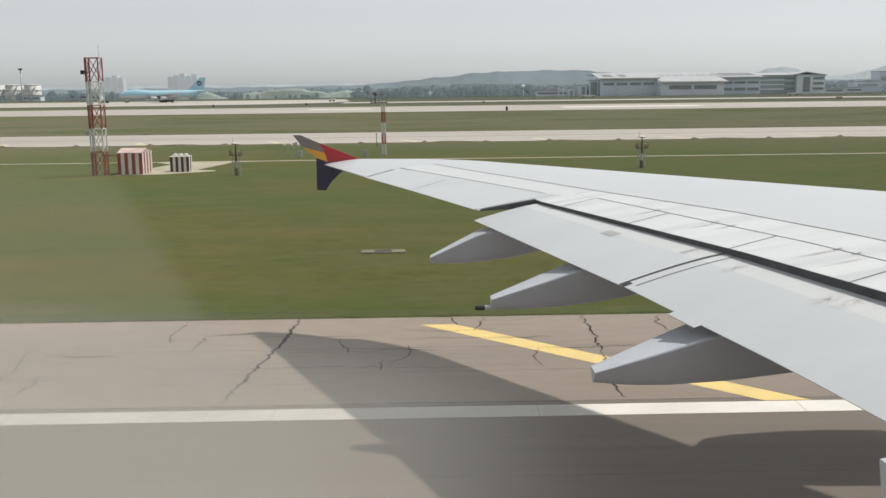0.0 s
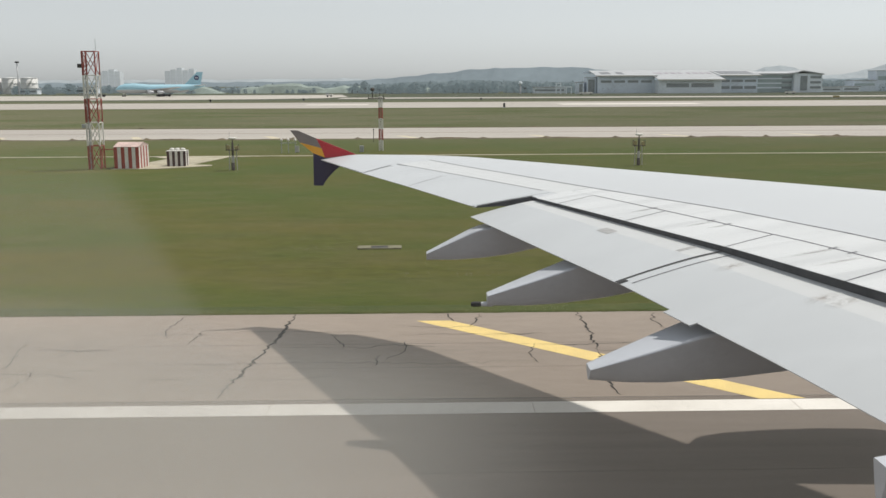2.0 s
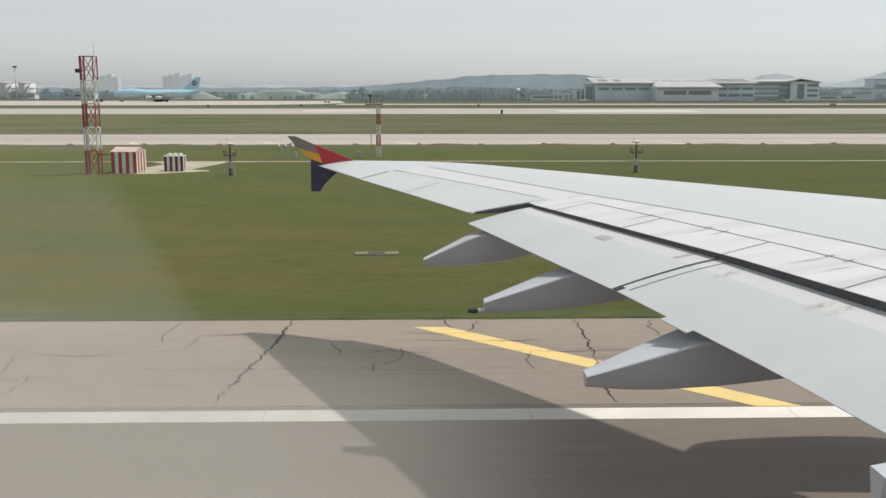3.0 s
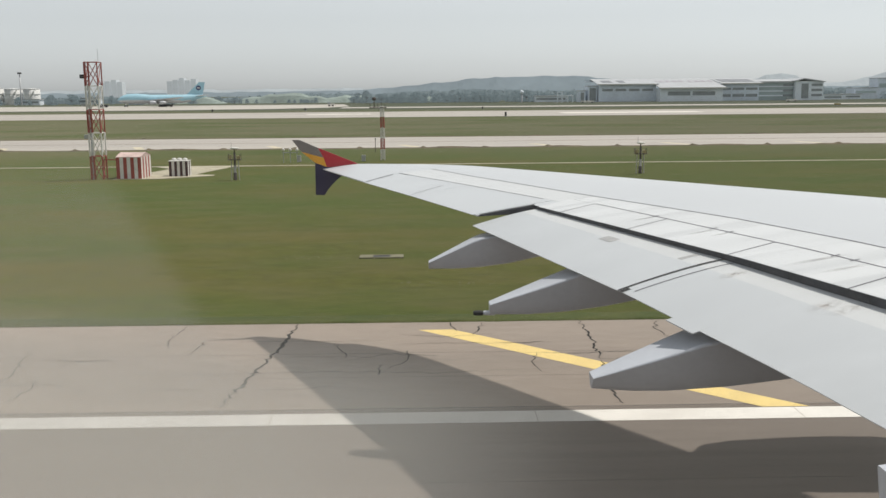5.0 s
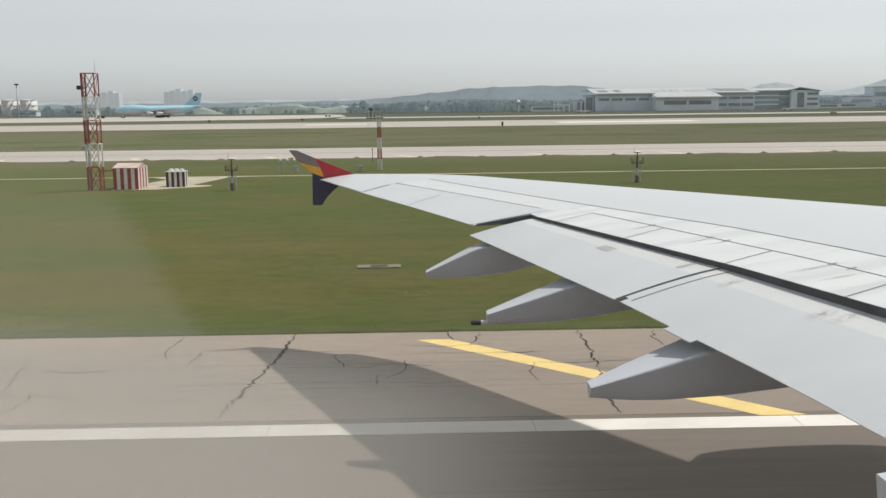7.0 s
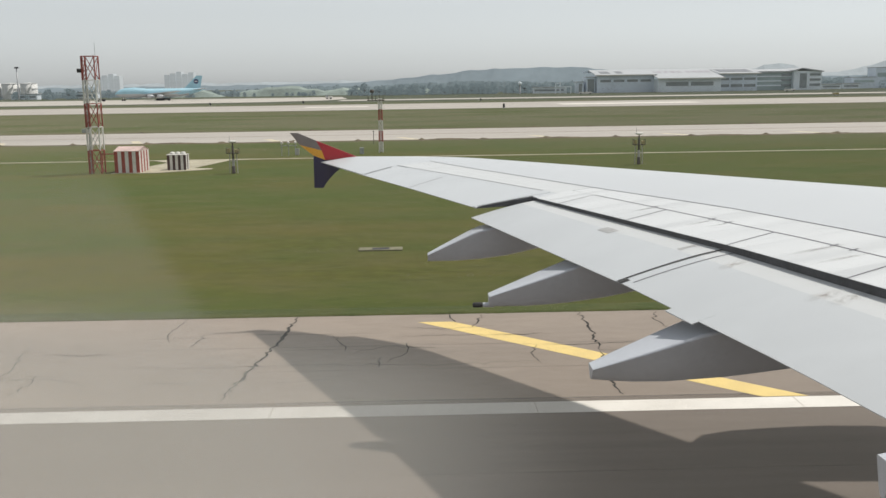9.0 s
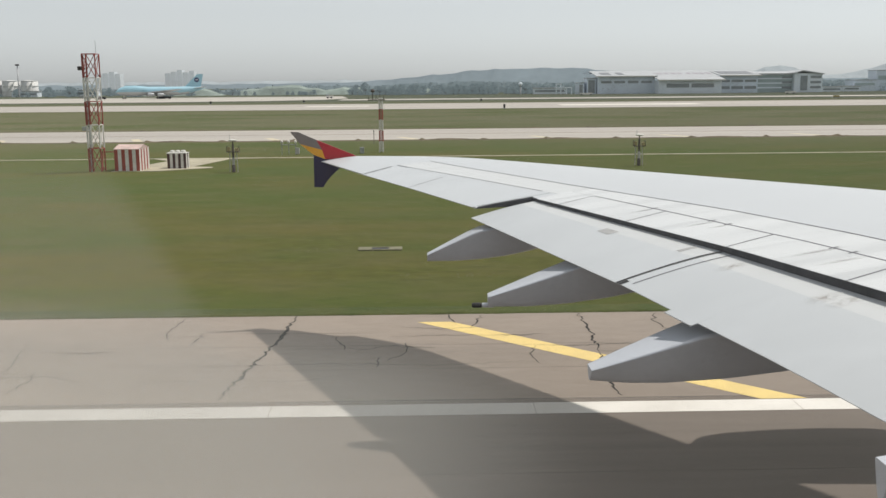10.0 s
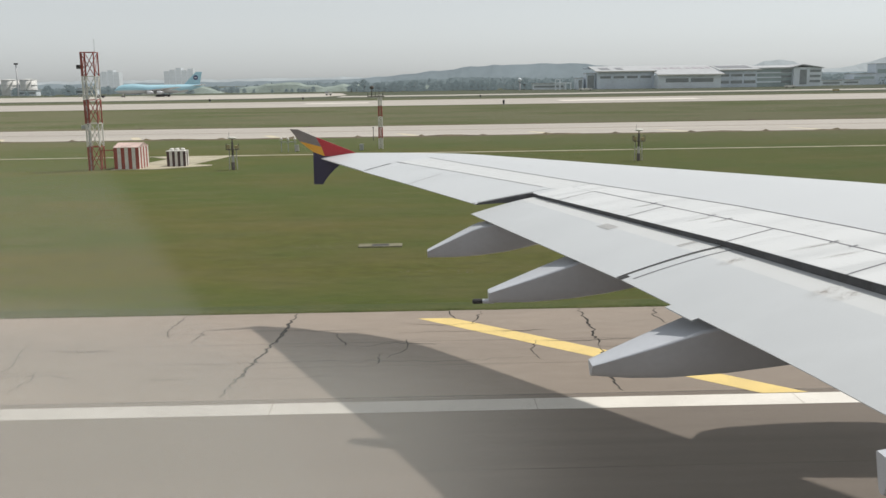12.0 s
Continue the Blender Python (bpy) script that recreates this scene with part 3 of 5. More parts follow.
for (hw, hh, y0, y1) in ((0.40, 0.62, 0.16, 0.50),):
    n = 40
    rings = []
    for (gw, yy) in ((hw, y1), (0.27, y0 + 0.12), (0.265, y0), (hw, y0 - 0.02)):
        ring = []
        for i in range(n):
            a = 2 * math.pi * i / n
            c, s_ = math.cos(a), math.sin(a)
            ex = 0.45
            ring.append(bm.verts.new((0.01 + gw * math.copysign(abs(c) ** ex, c), yy, 9.04 + (gw * (1.0 if gw < 0.3 else hh / hw)) * math.copysign(abs(s_) ** ex, s_))))
        rings.append(ring)
    for a, b in zip(rings, rings[1:]):
        for i in range(n):
            j = (i + 1) % n
            bm.faces.new((a[i], a[j], b[j], b[i]))
bmesh.ops.recalc_face_normals(bm, faces=bm.faces)
part("cabin_window_frame", bm, LINING, airliner, "grey plastic cabin window reveal", True)

# hazy acrylic pane: a soft smear over one side, brightening painted in low down
def smear_veil_pane(corner, lower):
    m = bpy.data.materials.new("smear_veil_acrylic")
    m.use_nodes = True
    n, l = m.node_tree.nodes, m.node_tree.links
    n.remove(n["Principled BSDF"])
    geo = n.new("ShaderNodeNewGeometry")
    sep = n.new("ShaderNodeSeparateXYZ")
    l.new(geo.outputs["Position"], sep.inputs["Vector"])
    def band(nx, nz, off, lo, hi, top):
        """0 to top across a slanting soft edge on the pane."""
        lean = n.new("ShaderNodeMath")
        lean.operation = "MULTIPLY_ADD"
        l.new(sep.outputs["Z"], lean.inputs[0])
        lean.inputs[1].default_value, lean.inputs[2].default_value = nz, off
        add = n.new("ShaderNodeMath")
        add.operation = "MULTIPLY_ADD"
        l.new(sep.outputs["X"], add.inputs[0])
        add.inputs[1].default_value = nx
        l.new(lean.outputs["Value"], add.inputs[2])
        edge = n.new("ShaderNodeMapRange")
        edge.interpolation_type = "SMOOTHSTEP"
        edge.inputs["From Min"].default_value, edge.inputs["From Max"].default_value = lo, hi
        edge.inputs["To Max"].default_value = top
        l.new(add.outputs["Value"], edge.inputs["Value"])
        return edge.outputs["Result"]
    one = band(1.0, 0.565, -0.565 * 9.087, -0.0835, -0.0945, corner)
    # Lower veil: lifts the brightness of the ground seen through it.
    two = band(-0.10, -0.995, 0.995 * 9.030 - 0.10 * 0.05, -0.013, 0.013, lower)
    side = band(-1.0, 0.0, 0.0, -0.052, 0.034, 0.92)
    keep = n.new("ShaderNodeMath")
    keep.inputs[1].default_value = 0.08
    l.new(side, keep.inputs[0])
    low = n.new("ShaderNodeMath")
    low.operation = "MULTIPLY"
    l.new(two, low.inputs[0])
    l.new(keep.outputs["Value"], low.inputs[1])
    fade = n.new("ShaderNodeMath")
    fade.operation = "MULTIPLY"
    l.new(one, fade.inputs[0])
    l.new(band(0.0, -1.0, 9.0, -0.095, -0.066, 1.0), fade.inputs[1])
    both = n.new("ShaderNodeMath")
    l.new(fade.outputs["Value"], both.inputs[0])
    l.new(low.outputs["Value"], both.inputs[1])
    tex = n.new("ShaderNodeTexNoise")
    tex.inputs["Scale"].default_value, tex.inputs["Detail"].default_value = 22, 2
    l.new(geo.outputs["Position"], tex.inputs["Vector"])
    vary = n.new("ShaderNodeMapRange")
    vary.inputs["To Min"].default_value, vary.inputs["To Max"].default_value = 0.9, 1.1
    l.new(tex.outputs["Fac"], vary.inputs["Value"])
    mul = n.new("ShaderNodeMath")
    mul.operation = "MULTIPLY_ADD"
    l.new(both.outputs["Value"], mul.inputs[0])
    l.new(vary.outputs["Result"], mul.inputs[1])
    mul.inputs[2].default_value = 0.006
    clear, film = n.new("ShaderNodeBsdfTransparent"), n.new("ShaderNodeBsdfTranslucent")
    film.inputs["Color"].default_value = (0.98, 0.945, 0.87, 1)
    mix = n.new("ShaderNodeMixShader")
    l.new(mul.outputs["Value"], mix.inputs["Fac"])
    l.new(clear.outputs["BSDF"], mix.inputs[1])
    l.new(film.outputs["BSDF"], mix.inputs[2])
    l.new(mix.outputs["Shader"], n["Material Output"].inputs["Surface"])
    return m


pane = part("window_pane", boxed(-0.255, 0.275, 0.258, 0.262, 8.785, 9.295), smear_veil_pane(0.066, 0.17), airliner, "hazy acrylic window pane with a smear and a brightening veil")
pane.visible_shadow = False
# Second pane, added only to lighten the lower corner with a pale veil.
inner = part("veil_pane", boxed(-0.255, 0.275, 0.243, 0.246, 8.785, 9.295), smear_veil_pane(0.004, 0.125), airliner, "thin added pane with a pale brightening veil low on one side")
inner.visible_shadow = False

# landing gear under the fuselage
for (x, y) in ((2.0, -0.4), (2.0, -5.7), (7.5, 3.2), (7.5, -9.3)):
    bm = bmesh.new()
    bar(bm, (x, y, 0.7), (x, y, 3.2), 0.22, 14)
    for dx in (-0.85, 0.85):
        bar(bm, (x - dx, y, 0.7), (x, y, 0.72), 0.14, 10)
    leg = part("main_gear_leg", bm, METAL, airliner, "steel main landing gear leg")
    for dx in (-0.85, 0.85):
        for dy in (-0.55, 0.55):
            bm = bmesh.new()
            lathe(bm, [(0.28, -0.2), (0.6, -0.25), (0.69, -0.16), (0.7, 0.0), (0.69, 0.16), (0.6, 0.25), (0.28, 0.2)], "z", 28)
            bmesh.ops.rotate(bm, verts=bm.verts, matrix=Matrix.Rotation(math.pi / 2, 3, "X"))
            bmesh.ops.translate(bm, verts=bm.verts, vec=(x + dx, y + dy, 0.70))
            part("wheel", bm, RUBBER, leg, "black rubber aircraft tyre", True)

# worn patches and fittings on the flaps and spoilers
def patch_on_flap(name, y, u, length, width, rows, material, parent, lift=0.006):
    at = lambda k: lerp_table([(r[0], r[k]) for r in rows], y)
    tx, tz, lx, lz = (at(k) for k in (1, 2, 3, 4))
    c = lx - tx
    bm = bmesh.new()
    vs = []
    for du in (-width / 2 / c, width / 2 / c):
        for dy in (-length / 2, length / 2):
            uu = u + du
            g = [lerp_table([(r[0], r[k]) for r in rows], y + dy) for k in (1, 2, 3, 4)]
            cc = g[2] - g[0]
            vs.append(bm.verts.new((g[0] + uu * cc, y + dy, g[1] + uu * (g[3] - g[1]) + cc * bulge(1 - uu, 0.11) + lift)))
    bm.faces.new((vs[0], vs[1], vs[3], vs[2]))
    bmesh.ops.recalc_face_normals(bm, faces=bm.faces)
    return part(name, bm, material, parent)


patch_on_flap("access_plate", 21.35, 0.60, 0.42, 0.24, F_OUT, STAIN, airliner)
patch_on_flap("access_plate", 19.1, 0.70, 0.12, 0.36, F_OUT, STAIN, airliner)
def soft_mark(name, color, most, grain):
    """Grime that thins out to nothing towards the rim of its patch."""
    m = mat(name, color, 0.5, vary=0.08, scale=4)
    n, l = m.node_tree.nodes, m.node_tree.links
    co = n.new("ShaderNodeTexCoord")
    mp = n.new("ShaderNodeMapping")
    mp.inputs["Location"].default_value, mp.inputs["Scale"].default_value = (-1, -1, 0), (2, 2, 0)
    l.new(co.outputs["Generated"], mp.inputs["Vector"])
    ball = n.new("ShaderNodeTexGradient")
    ball.gradient_type = "QUADRATIC_SPHERE"
    l.new(mp.outputs["Vector"], ball.inputs["Vector"])
    tex = n.new("ShaderNodeTexNoise")
    tex.inputs["Scale"].default_value, tex.inputs["Detail"].default_value = grain, 4
    l.new(co.outputs["Object"], tex.inputs["Vector"])
    uneven = n.new("ShaderNodeMapRange")
    uneven.inputs["From Min"].default_value, uneven.inputs["From Max"].default_value = 0.3, 0.65
    uneven.inputs["To Max"].default_value = most
    l.new(tex.outputs["Fac"], uneven.inputs["Value"])
    alpha = n.new("ShaderNodeMath")
    alpha.operation = "MULTIPLY"
    alpha.use_clamp = True
    l.new(ball.outputs["Fac"], alpha.inputs[0])
    l.new(uneven.outputs["Result"], alpha.inputs[1])
    l.new(alpha.outputs["Value"], n["Principled BSDF"].inputs["Alpha"])
    return m


SCUFF = soft_mark("brown_scuff", (0.27, 0.24, 0.225), 0.75, 9)
OIL = soft_mark("oil_streak", (0.27, 0.265, 0.265), 1.1, 1.2)


def scuff(y, u, length, width):
    """A rubbed spot on the inboard flap's upper skin."""
    bm = bmesh.new()
    rows = []
    for i in range(7):
        row = []
        for j in range(7):
            yy = y + length * (j / 6 - 0.5)
            g = [lerp_table([(q[0], q[k]) for q in F_IN], yy) for k in (1, 2, 3, 4)]
            c = g[2] - g[0]
            v = u + width * (i / 6 - 0.5) / c
            row.append(bm.verts.new((g[0] + v * c, yy, g[1] + v * (g[3] - g[1]) + c * bulge(1 - v, 0.11) + 0.006)))
        rows.append(row)
    for a, b in zip(rows, rows[1:]):
        for j in range(6):
            bm.faces.new((a[j], a[j + 1], b[j + 1], b[j]))
    bmesh.ops.recalc_face_normals(bm, faces=bm.faces)
    ob = part("scuff", bm, SCUFF, airliner)
    ob.visible_shadow = False
    return ob


for y0, u0, length, width in ((15.62, 0.645, 0.42, 0.7), (15.3, 0.70, 0.4, 0.8), (17.72, 0.66, 0.35, 0.7), (13.2, 0.6, 0.4, 0.8)):
    scuff(y0, u0, length, width)
# Dark patch at the notch in the flap's trailing edge.
patch_on_flap("dark_notch", 18.44, 0.03, 0.10, 0.18, F_IN, RUBBER, airliner)
patch_on_flap("access_plate", 24.4, 0.80, 0.10, 0.30, F_OUT, STAIN, airliner)


def flap_strip(name, y, u0, u1, width, rows, material, parent):
    """A chordwise band on a flap's upper skin."""
    bm = bmesh.new()
    prev = None
    for i in range(15):
        uu = u0 + (u1 - u0) * i / 14
        cur = []
        for dy in (-width / 2, width / 2):
            g = [lerp_table([(r[0], r[k]) for r in rows], y + dy) for k in (1, 2, 3, 4)]
            cc = g[2] - g[0]
            cur.append(bm.verts.new((g[0] + uu * cc, y + dy, g[1] + uu * (g[3] - g[1]) + cc * bulge(1 - uu, 0.11) + 0.005)))
        if prev:
            bm.faces.new((prev[0], cur[0], cur[1], prev[1]))
        prev = cur
    bmesh.ops.recalc_face_normals(bm, faces=bm.faces)
    return part(name, bm, material, parent)


flap_strip("flap_edge_seal", 18.54, 0.0, 0.9, 0.06, F_OUT, RUBBER, airliner)
flap_strip("flap_edge_seal", 18.26, 0.06, 0.9, 0.03, F_IN, SEAM, airliner)

def aft_of(y, u):
    """A point on the inboard flap's upper skin, carried on past its trailing edge where u is below 0."""
    g = [lerp_table([(r[0], r[k]) for r in F_IN], y) for k in (1, 2, 3, 4)]
    c = g[2] - g[0]
    z = lambda v: g[1] + v * (g[3] - g[1]) + c * bulge(1 - v, 0.11)
    return Vector((g[0] + u * c, y, z(u) if u >= 0 else z(0) + (z(0.06) - z(0)) * u / 0.06))


loft(bm := bmesh.new(), [[aft_of(y, 0.12) + Vector((0, 0, -0.01)), aft_of(y, 0.12) + Vector((0, 0, 0.001)), aft_of(y, -0.045) + Vector((0, 0, 0.002)), aft_of(y, -0.045) + Vector((0, 0, -0.016))] for y in (16.85, 16.12)])
part("trailing_edge_cover", bm, PANEL_GREY, airliner)
# outboard seal where the aileron ends
skin_strip("cove_end_seal", [(CUT + 0.04, te(CUT)[0] + 0.04), (CUT + 0.04, slot_x(CUT) + 0.02)], 0.07, 0.008, RUBBER, airliner, steps=10)
for y0 in (24.25, 21.63, 18.6, 15.9, 13.2, 10.5, 7.8):
    skin_strip("spoiler_joint", [(y0 - 0.2, slot_x(y0 - 0.2)), (y0 + 0.05, hinge_x(y0 + 0.05))], 0.035, 0.010, SEAM, airliner, steps=6)
for y0 in (22.1, 20.3, 19.85, 17.3, 16.9, 15.1):
    skin_strip("hinge_fitting", [(y0, hinge_x(y0) - 0.06), (y0 + 0.02, hinge_x(y0) + 0.12)], 0.028, 0.012, SEAM, airliner, steps=4)
for y0, f, w in ((22.05, 0.6, 0.14), (20.2, 0.7, 0.16), (19.8, 0.5, 0.14), (17.25, 0.95, 0.20), (16.6, 0.95, 0.2), (15.0, 0.95, 0.22), (14.5, 0.8, 0.16), (13.8, 0.9, 0.2)):
    streak = skin_strip("oil_streak", [(y0, hinge_x(y0) - f * (hinge_x(y0) - slot_x(y0))), (y0, hinge_x(y0) + 0.35 * f)], w, 0.009, OIL, airliner, steps=8)
    streak.visible_shadow = False
skin_strip("aileron_joint", [(29.32, te(29.32)[0] + 0.02), (29.94, 0.62)], 0.03, 0.011, SEAM, airliner, steps=6)
skin_strip("aileron_joint", [(32.82, te(32.82)[0] + 0.02), (33.38, -1.06)], 0.07, 0.011, SEAM, airliner, steps=6)


# ---- pavement detail ----
rng = random.Random(7)


def crack(name, pts, width, parent=None, rough=0.055, step=0.2, z=0.0125):
    """A ragged open crack through (x, y) points, as a thin sunken-looking ribbon of uneven width."""
    bm = bmesh.new()
    line = []
    for (xa, ya), (xb, yb) in zip(pts, pts[1:]):
        n = max(2, int(math.hypot(xb - xa, yb - ya) / step))
        for i in range(n):
            f = i / n
            line.append((xa + (xb - xa) * f + rng.gauss(0, rough), ya + (yb - ya) * f + rng.gauss(0, rough * 1.3)))
    line.append(pts[-1])
    prev = None
    for i, (x, y) in enumerate(line):
        a, b = line[max(0, i - 1)], line[min(len(line) - 1, i + 1)]
        d = Vector((b[0] - a[0], b[1] - a[1], 0))
        d = d.normalized() if d.length else Vector((1, 0, 0))
        w = width * rng.uniform(0.55, 1.15) * min(1.0, 0.3 + 3 * min(i, len(line) - 1 - i) / len(line))
        nrm = Vector((-d.y, d.x, 0)) * w / 2
        c = Vector((x, y, z))
        cur = (bm.verts.new(c - nrm), bm.verts.new(c + nrm))
        if prev:
            bm.faces.new((prev[0], prev[1], cur[1], cur[0]))
        prev = cur
    for f in bm.faces:
        if f.normal.z < 0:
            f.normal_flip()
    return tagged(part(name, bm, CRACK), "ragged dark crack in the pavement", "crack", "cracks in the shoulder", "structure")


crack("pavement_crack", [(-5.05, 37.6), (-5.25, 33.6), (-5.6, 31.4), (-6.05, 27.3)], 0.15)
crack("pavement_crack", [(6.2, 37.6), (6.1, 34.5), (6.0, 31.9)], 0.085)
crack("pavement_crack", [(6.0, 31.8), (5.75, 28.3), (5.8, 27.2)], 0.10)
crack("pavement_crack", [(6.0, 31.9), (7.4, 32.1)], 0.05, rough=0.05)
crack("pavement_crack", [(-13.4, 32.8), (-11.9, 32.5), (-10.9, 32.7)], 0.06, rough=0.06)
crack("pavement_crack", [(-12.2, 32.5), (-12.3, 31.6)], 0.05, rough=0.05)
crack("pavement_crack", [(-2.4, 32.4), (-1.2, 33.0), (0.4, 32.6)], 0.05, rough=0.05)
crack("pavement_crack", [(2.6, 34.4), (3.6, 34.2), (4.4, 34.5)], 0.05, rough=0.05)
crack("pavement_crack", [(-1.5, 31.8), (-1.6, 30.4)], 0.06, rough=0.05)
crack("pavement_crack", [(-10.5, 31.0), (-7.0, 30.7), (-3.5, 30.9), (0.5, 30.6), (4.0, 30.9)], 0.035, rough=0.05)
crack("pavement_crack", [(-9.4, 37.5), (-9.6, 35.2), (-9.3, 34.1)], 0.05)
crack("pavement_crack", [(0.9, 37.6), (1.2, 36.2)], 0.06)
crack("pavement_crack", [(-1.0, 35.6), (1.0, 35.3), (2.6, 35.7)], 0.035, rough=0.05)
crack("pavement_crack", [(-14.2, 34.0), (-13.6, 30.8), (-13.9, 28.4)], 0.055)
for y0 in (34.7, 32.7, 29.3):
    x = -42.0
    while x < 44:
        run = rng.uniform(1.5, 6.0)
        if rng.random() < 0.62:
            d = rng.gauss(0, 0.22)
            crack("pavement_crack", [(x, y0 + d), (x + run * 0.35, y0 + d + rng.gauss(0, 0.10)), (x + run * 0.7, y0 + d + rng.gauss(0, 0.10)), (x + run, y0 + rng.gauss(0, 0.22))], rng.uniform(0.022, 0.045), rough=0.03)
        x += run + rng.uniform(0.2, 1.8)
for x0, y0, y1, w in ((-8.2, 35.2, 33.2, 0.05), (-3.3, 34.6, 32.4, 0.045), (-0.7, 33.4, 31.0, 0.05), (2.3, 37.5, 35.4, 0.06), (3.9, 32.9, 30.6, 0.045), (9.2, 37.4, 34.8, 0.06), (-12.6, 30.4, 28.1, 0.05)):
    crack("pavement_crack", [(x0, y0), (x0 + rng.gauss(0, 0.3), (y0 + y1) / 2), (x0 + rng.gauss(0, 0.4), y1)], w)
for k in range(46):
    x = rng.choice((-1, 1)) * rng.uniform(15, 300)
    if rng.random() < 0.5:
        crack("pavement_crack", [(x, 37.5), (x + rng.uniform(-0.5, 0.5), rng.uniform(31, 35)), (x + rng.uniform(-0.8, 0.8), rng.uniform(27.3, 30.5))], rng.uniform(0.05, 0.12))
    else:
        y = rng.uniform(29, 36)
        crack("pavement_crack", [(x, y), (x + rng.uniform(1, 2), y + rng.uniform(-0.4, 0.4)), (x + rng.uniform(2.5, 5), y + rng.uniform(-0.3, 0.3))], rng.uniform(0.04, 0.08), rough=0.06)
for y, w in ((33.1, 0.02), (30.2, 0.018), (27.02, 0.05)):
    setting("shoulder_joint", boxed(-400, 400, y - w, y + w, 0.004, 0.0085), JOINT if w > 0.04 else FAINT_JOINT, "dark lengthwise joint in the asphalt shoulder", "joint")
for y in (21.6, 18.0, 13.5, 9.0):
    setting("runway_joint", boxed(-400, 400, y - 0.02, y + 0.02, -0.01, 0.003), FAINT_JOINT, "thin lengthwise joint in the concrete runway", "joint")
STRIPE_JOINT = mat("stripe_joint", (0.46, 0.42, 0.37), 0.9, vary=0.1, scale=2)
for k in range(-14, 30):
    x = k * 7.5 + 3.1
    setting("stripe_joint", boxed(x, x + 0.025, 25.73, 26.67, 0.006, 0.0115), STRIPE_JOINT, "thin cross joint in the white stripe", "joint")
for k in range(-5, 14):
    x = 19.5 + 22.8 * k - 1.2
    bm = bmesh.new()
    slab(bm, [(x, TAX0 + 8.5), (x + 1.4, TAX0 + 8.5), (x + 4.2, TAX0 + 1.0), (x + 2.6, TAX0 + 1.0)], 0.03, 0.036)
    tagged(part("taxiway_bar", bm, LINE_PALE), "pale yellow painted bar on the taxiway shoulder", "road marking", "bars along the taxiway", "structure")
setting("taxiway_joint", boxed(-1200, 1500, 178, 178.8, 0.0, 0.034), JOINT, "dark lengthwise seam along the taxiway", "joint")
SOIL = mat("dry_soil_edge", (0.125, 0.098, 0.058), 0.95, vary=0.2, scale=0.3, fine=3)


def ragged_edge(x0, x1, y, step, reach, tall, seed):
    """A worn strip of soil and tufts whose outline runs unevenly along a pavement."""
    bm, prev = bmesh.new(), None
    rr = random.Random(seed)
    for i in range(int((x1 - x0) / step) + 1):
        x = x0 + step * i
        out = reach * (0.55 + 0.9 * noise.noise(Vector((x * 0.06, seed, 0))) + 0.5 * rr.random())
        h = tall * max(0.15, noise.noise(Vector((x * 0.11, seed, 5))) * 2.0 + 0.4 * rr.random())
        lump = max(0.0, math.cos(2 * math.pi * (x / 11.3 + 0.25 * noise.noise(Vector((x * 0.02, seed, 9)))))) ** 60
        h += 2.2 * tall * lump
        out += 0.8 * reach * lump
        cur = [bm.verts.new(p) for p in ((x, y + 0.25 * out, 0.034), (x, y - 0.2 * out, 0.04 + h), (x, y - out, 0.02 + 0.4 * h), (x, y - 1.6 * out - 0.6, -0.03))]
        if prev:
            for p, q, r_, t in zip(prev, prev[1:], cur[1:], cur):
                bm.faces.new((p, t, r_, q))
        prev = cur
    for f in bm.faces:
        f.normal_update()
        if f.normal.z < 0:
            f.normal_flip()
    return bm


tagged(part("taxiway_verge", ragged_edge(-170, 170, TAX0, 0.5, 0.7, 0.13, 3), SOIL), "worn brown soil and tufts along the taxiway", "verge", kind="stuff")
tagged(part("taxiway_verge", ragged_edge(-170, 170, TAX1 + 1.4, 0.6, 0.6, 0.10, 8), SOIL), "thin brown worn edge of the far taxiway side", "verge", kind="stuff")
setting("footpath", boxed(-600, 262, 122.6, 123.5, -0.05, 0.02), PATHWAY, "narrow pale concrete path through the grass", "path")
bm = bmesh.new()
slab(bm, [(-33.6, 105.0), (-28.5, 105.0), (-23.6, 108.6), (-23.6, 109.6), (-26.0, 110.5), (-24.0, 121.8), (-18.0, 122.8), (-34.0, 122.8), (-31.0, 119.0)], -0.05, 0.03)
setting("equipment_pad", bm, PATHWAY, "pale concrete pad and track beside the sheds", "pavement")

# ---- grass along the pavement edge and pale weeds ----
gb = np.random.RandomState(3)


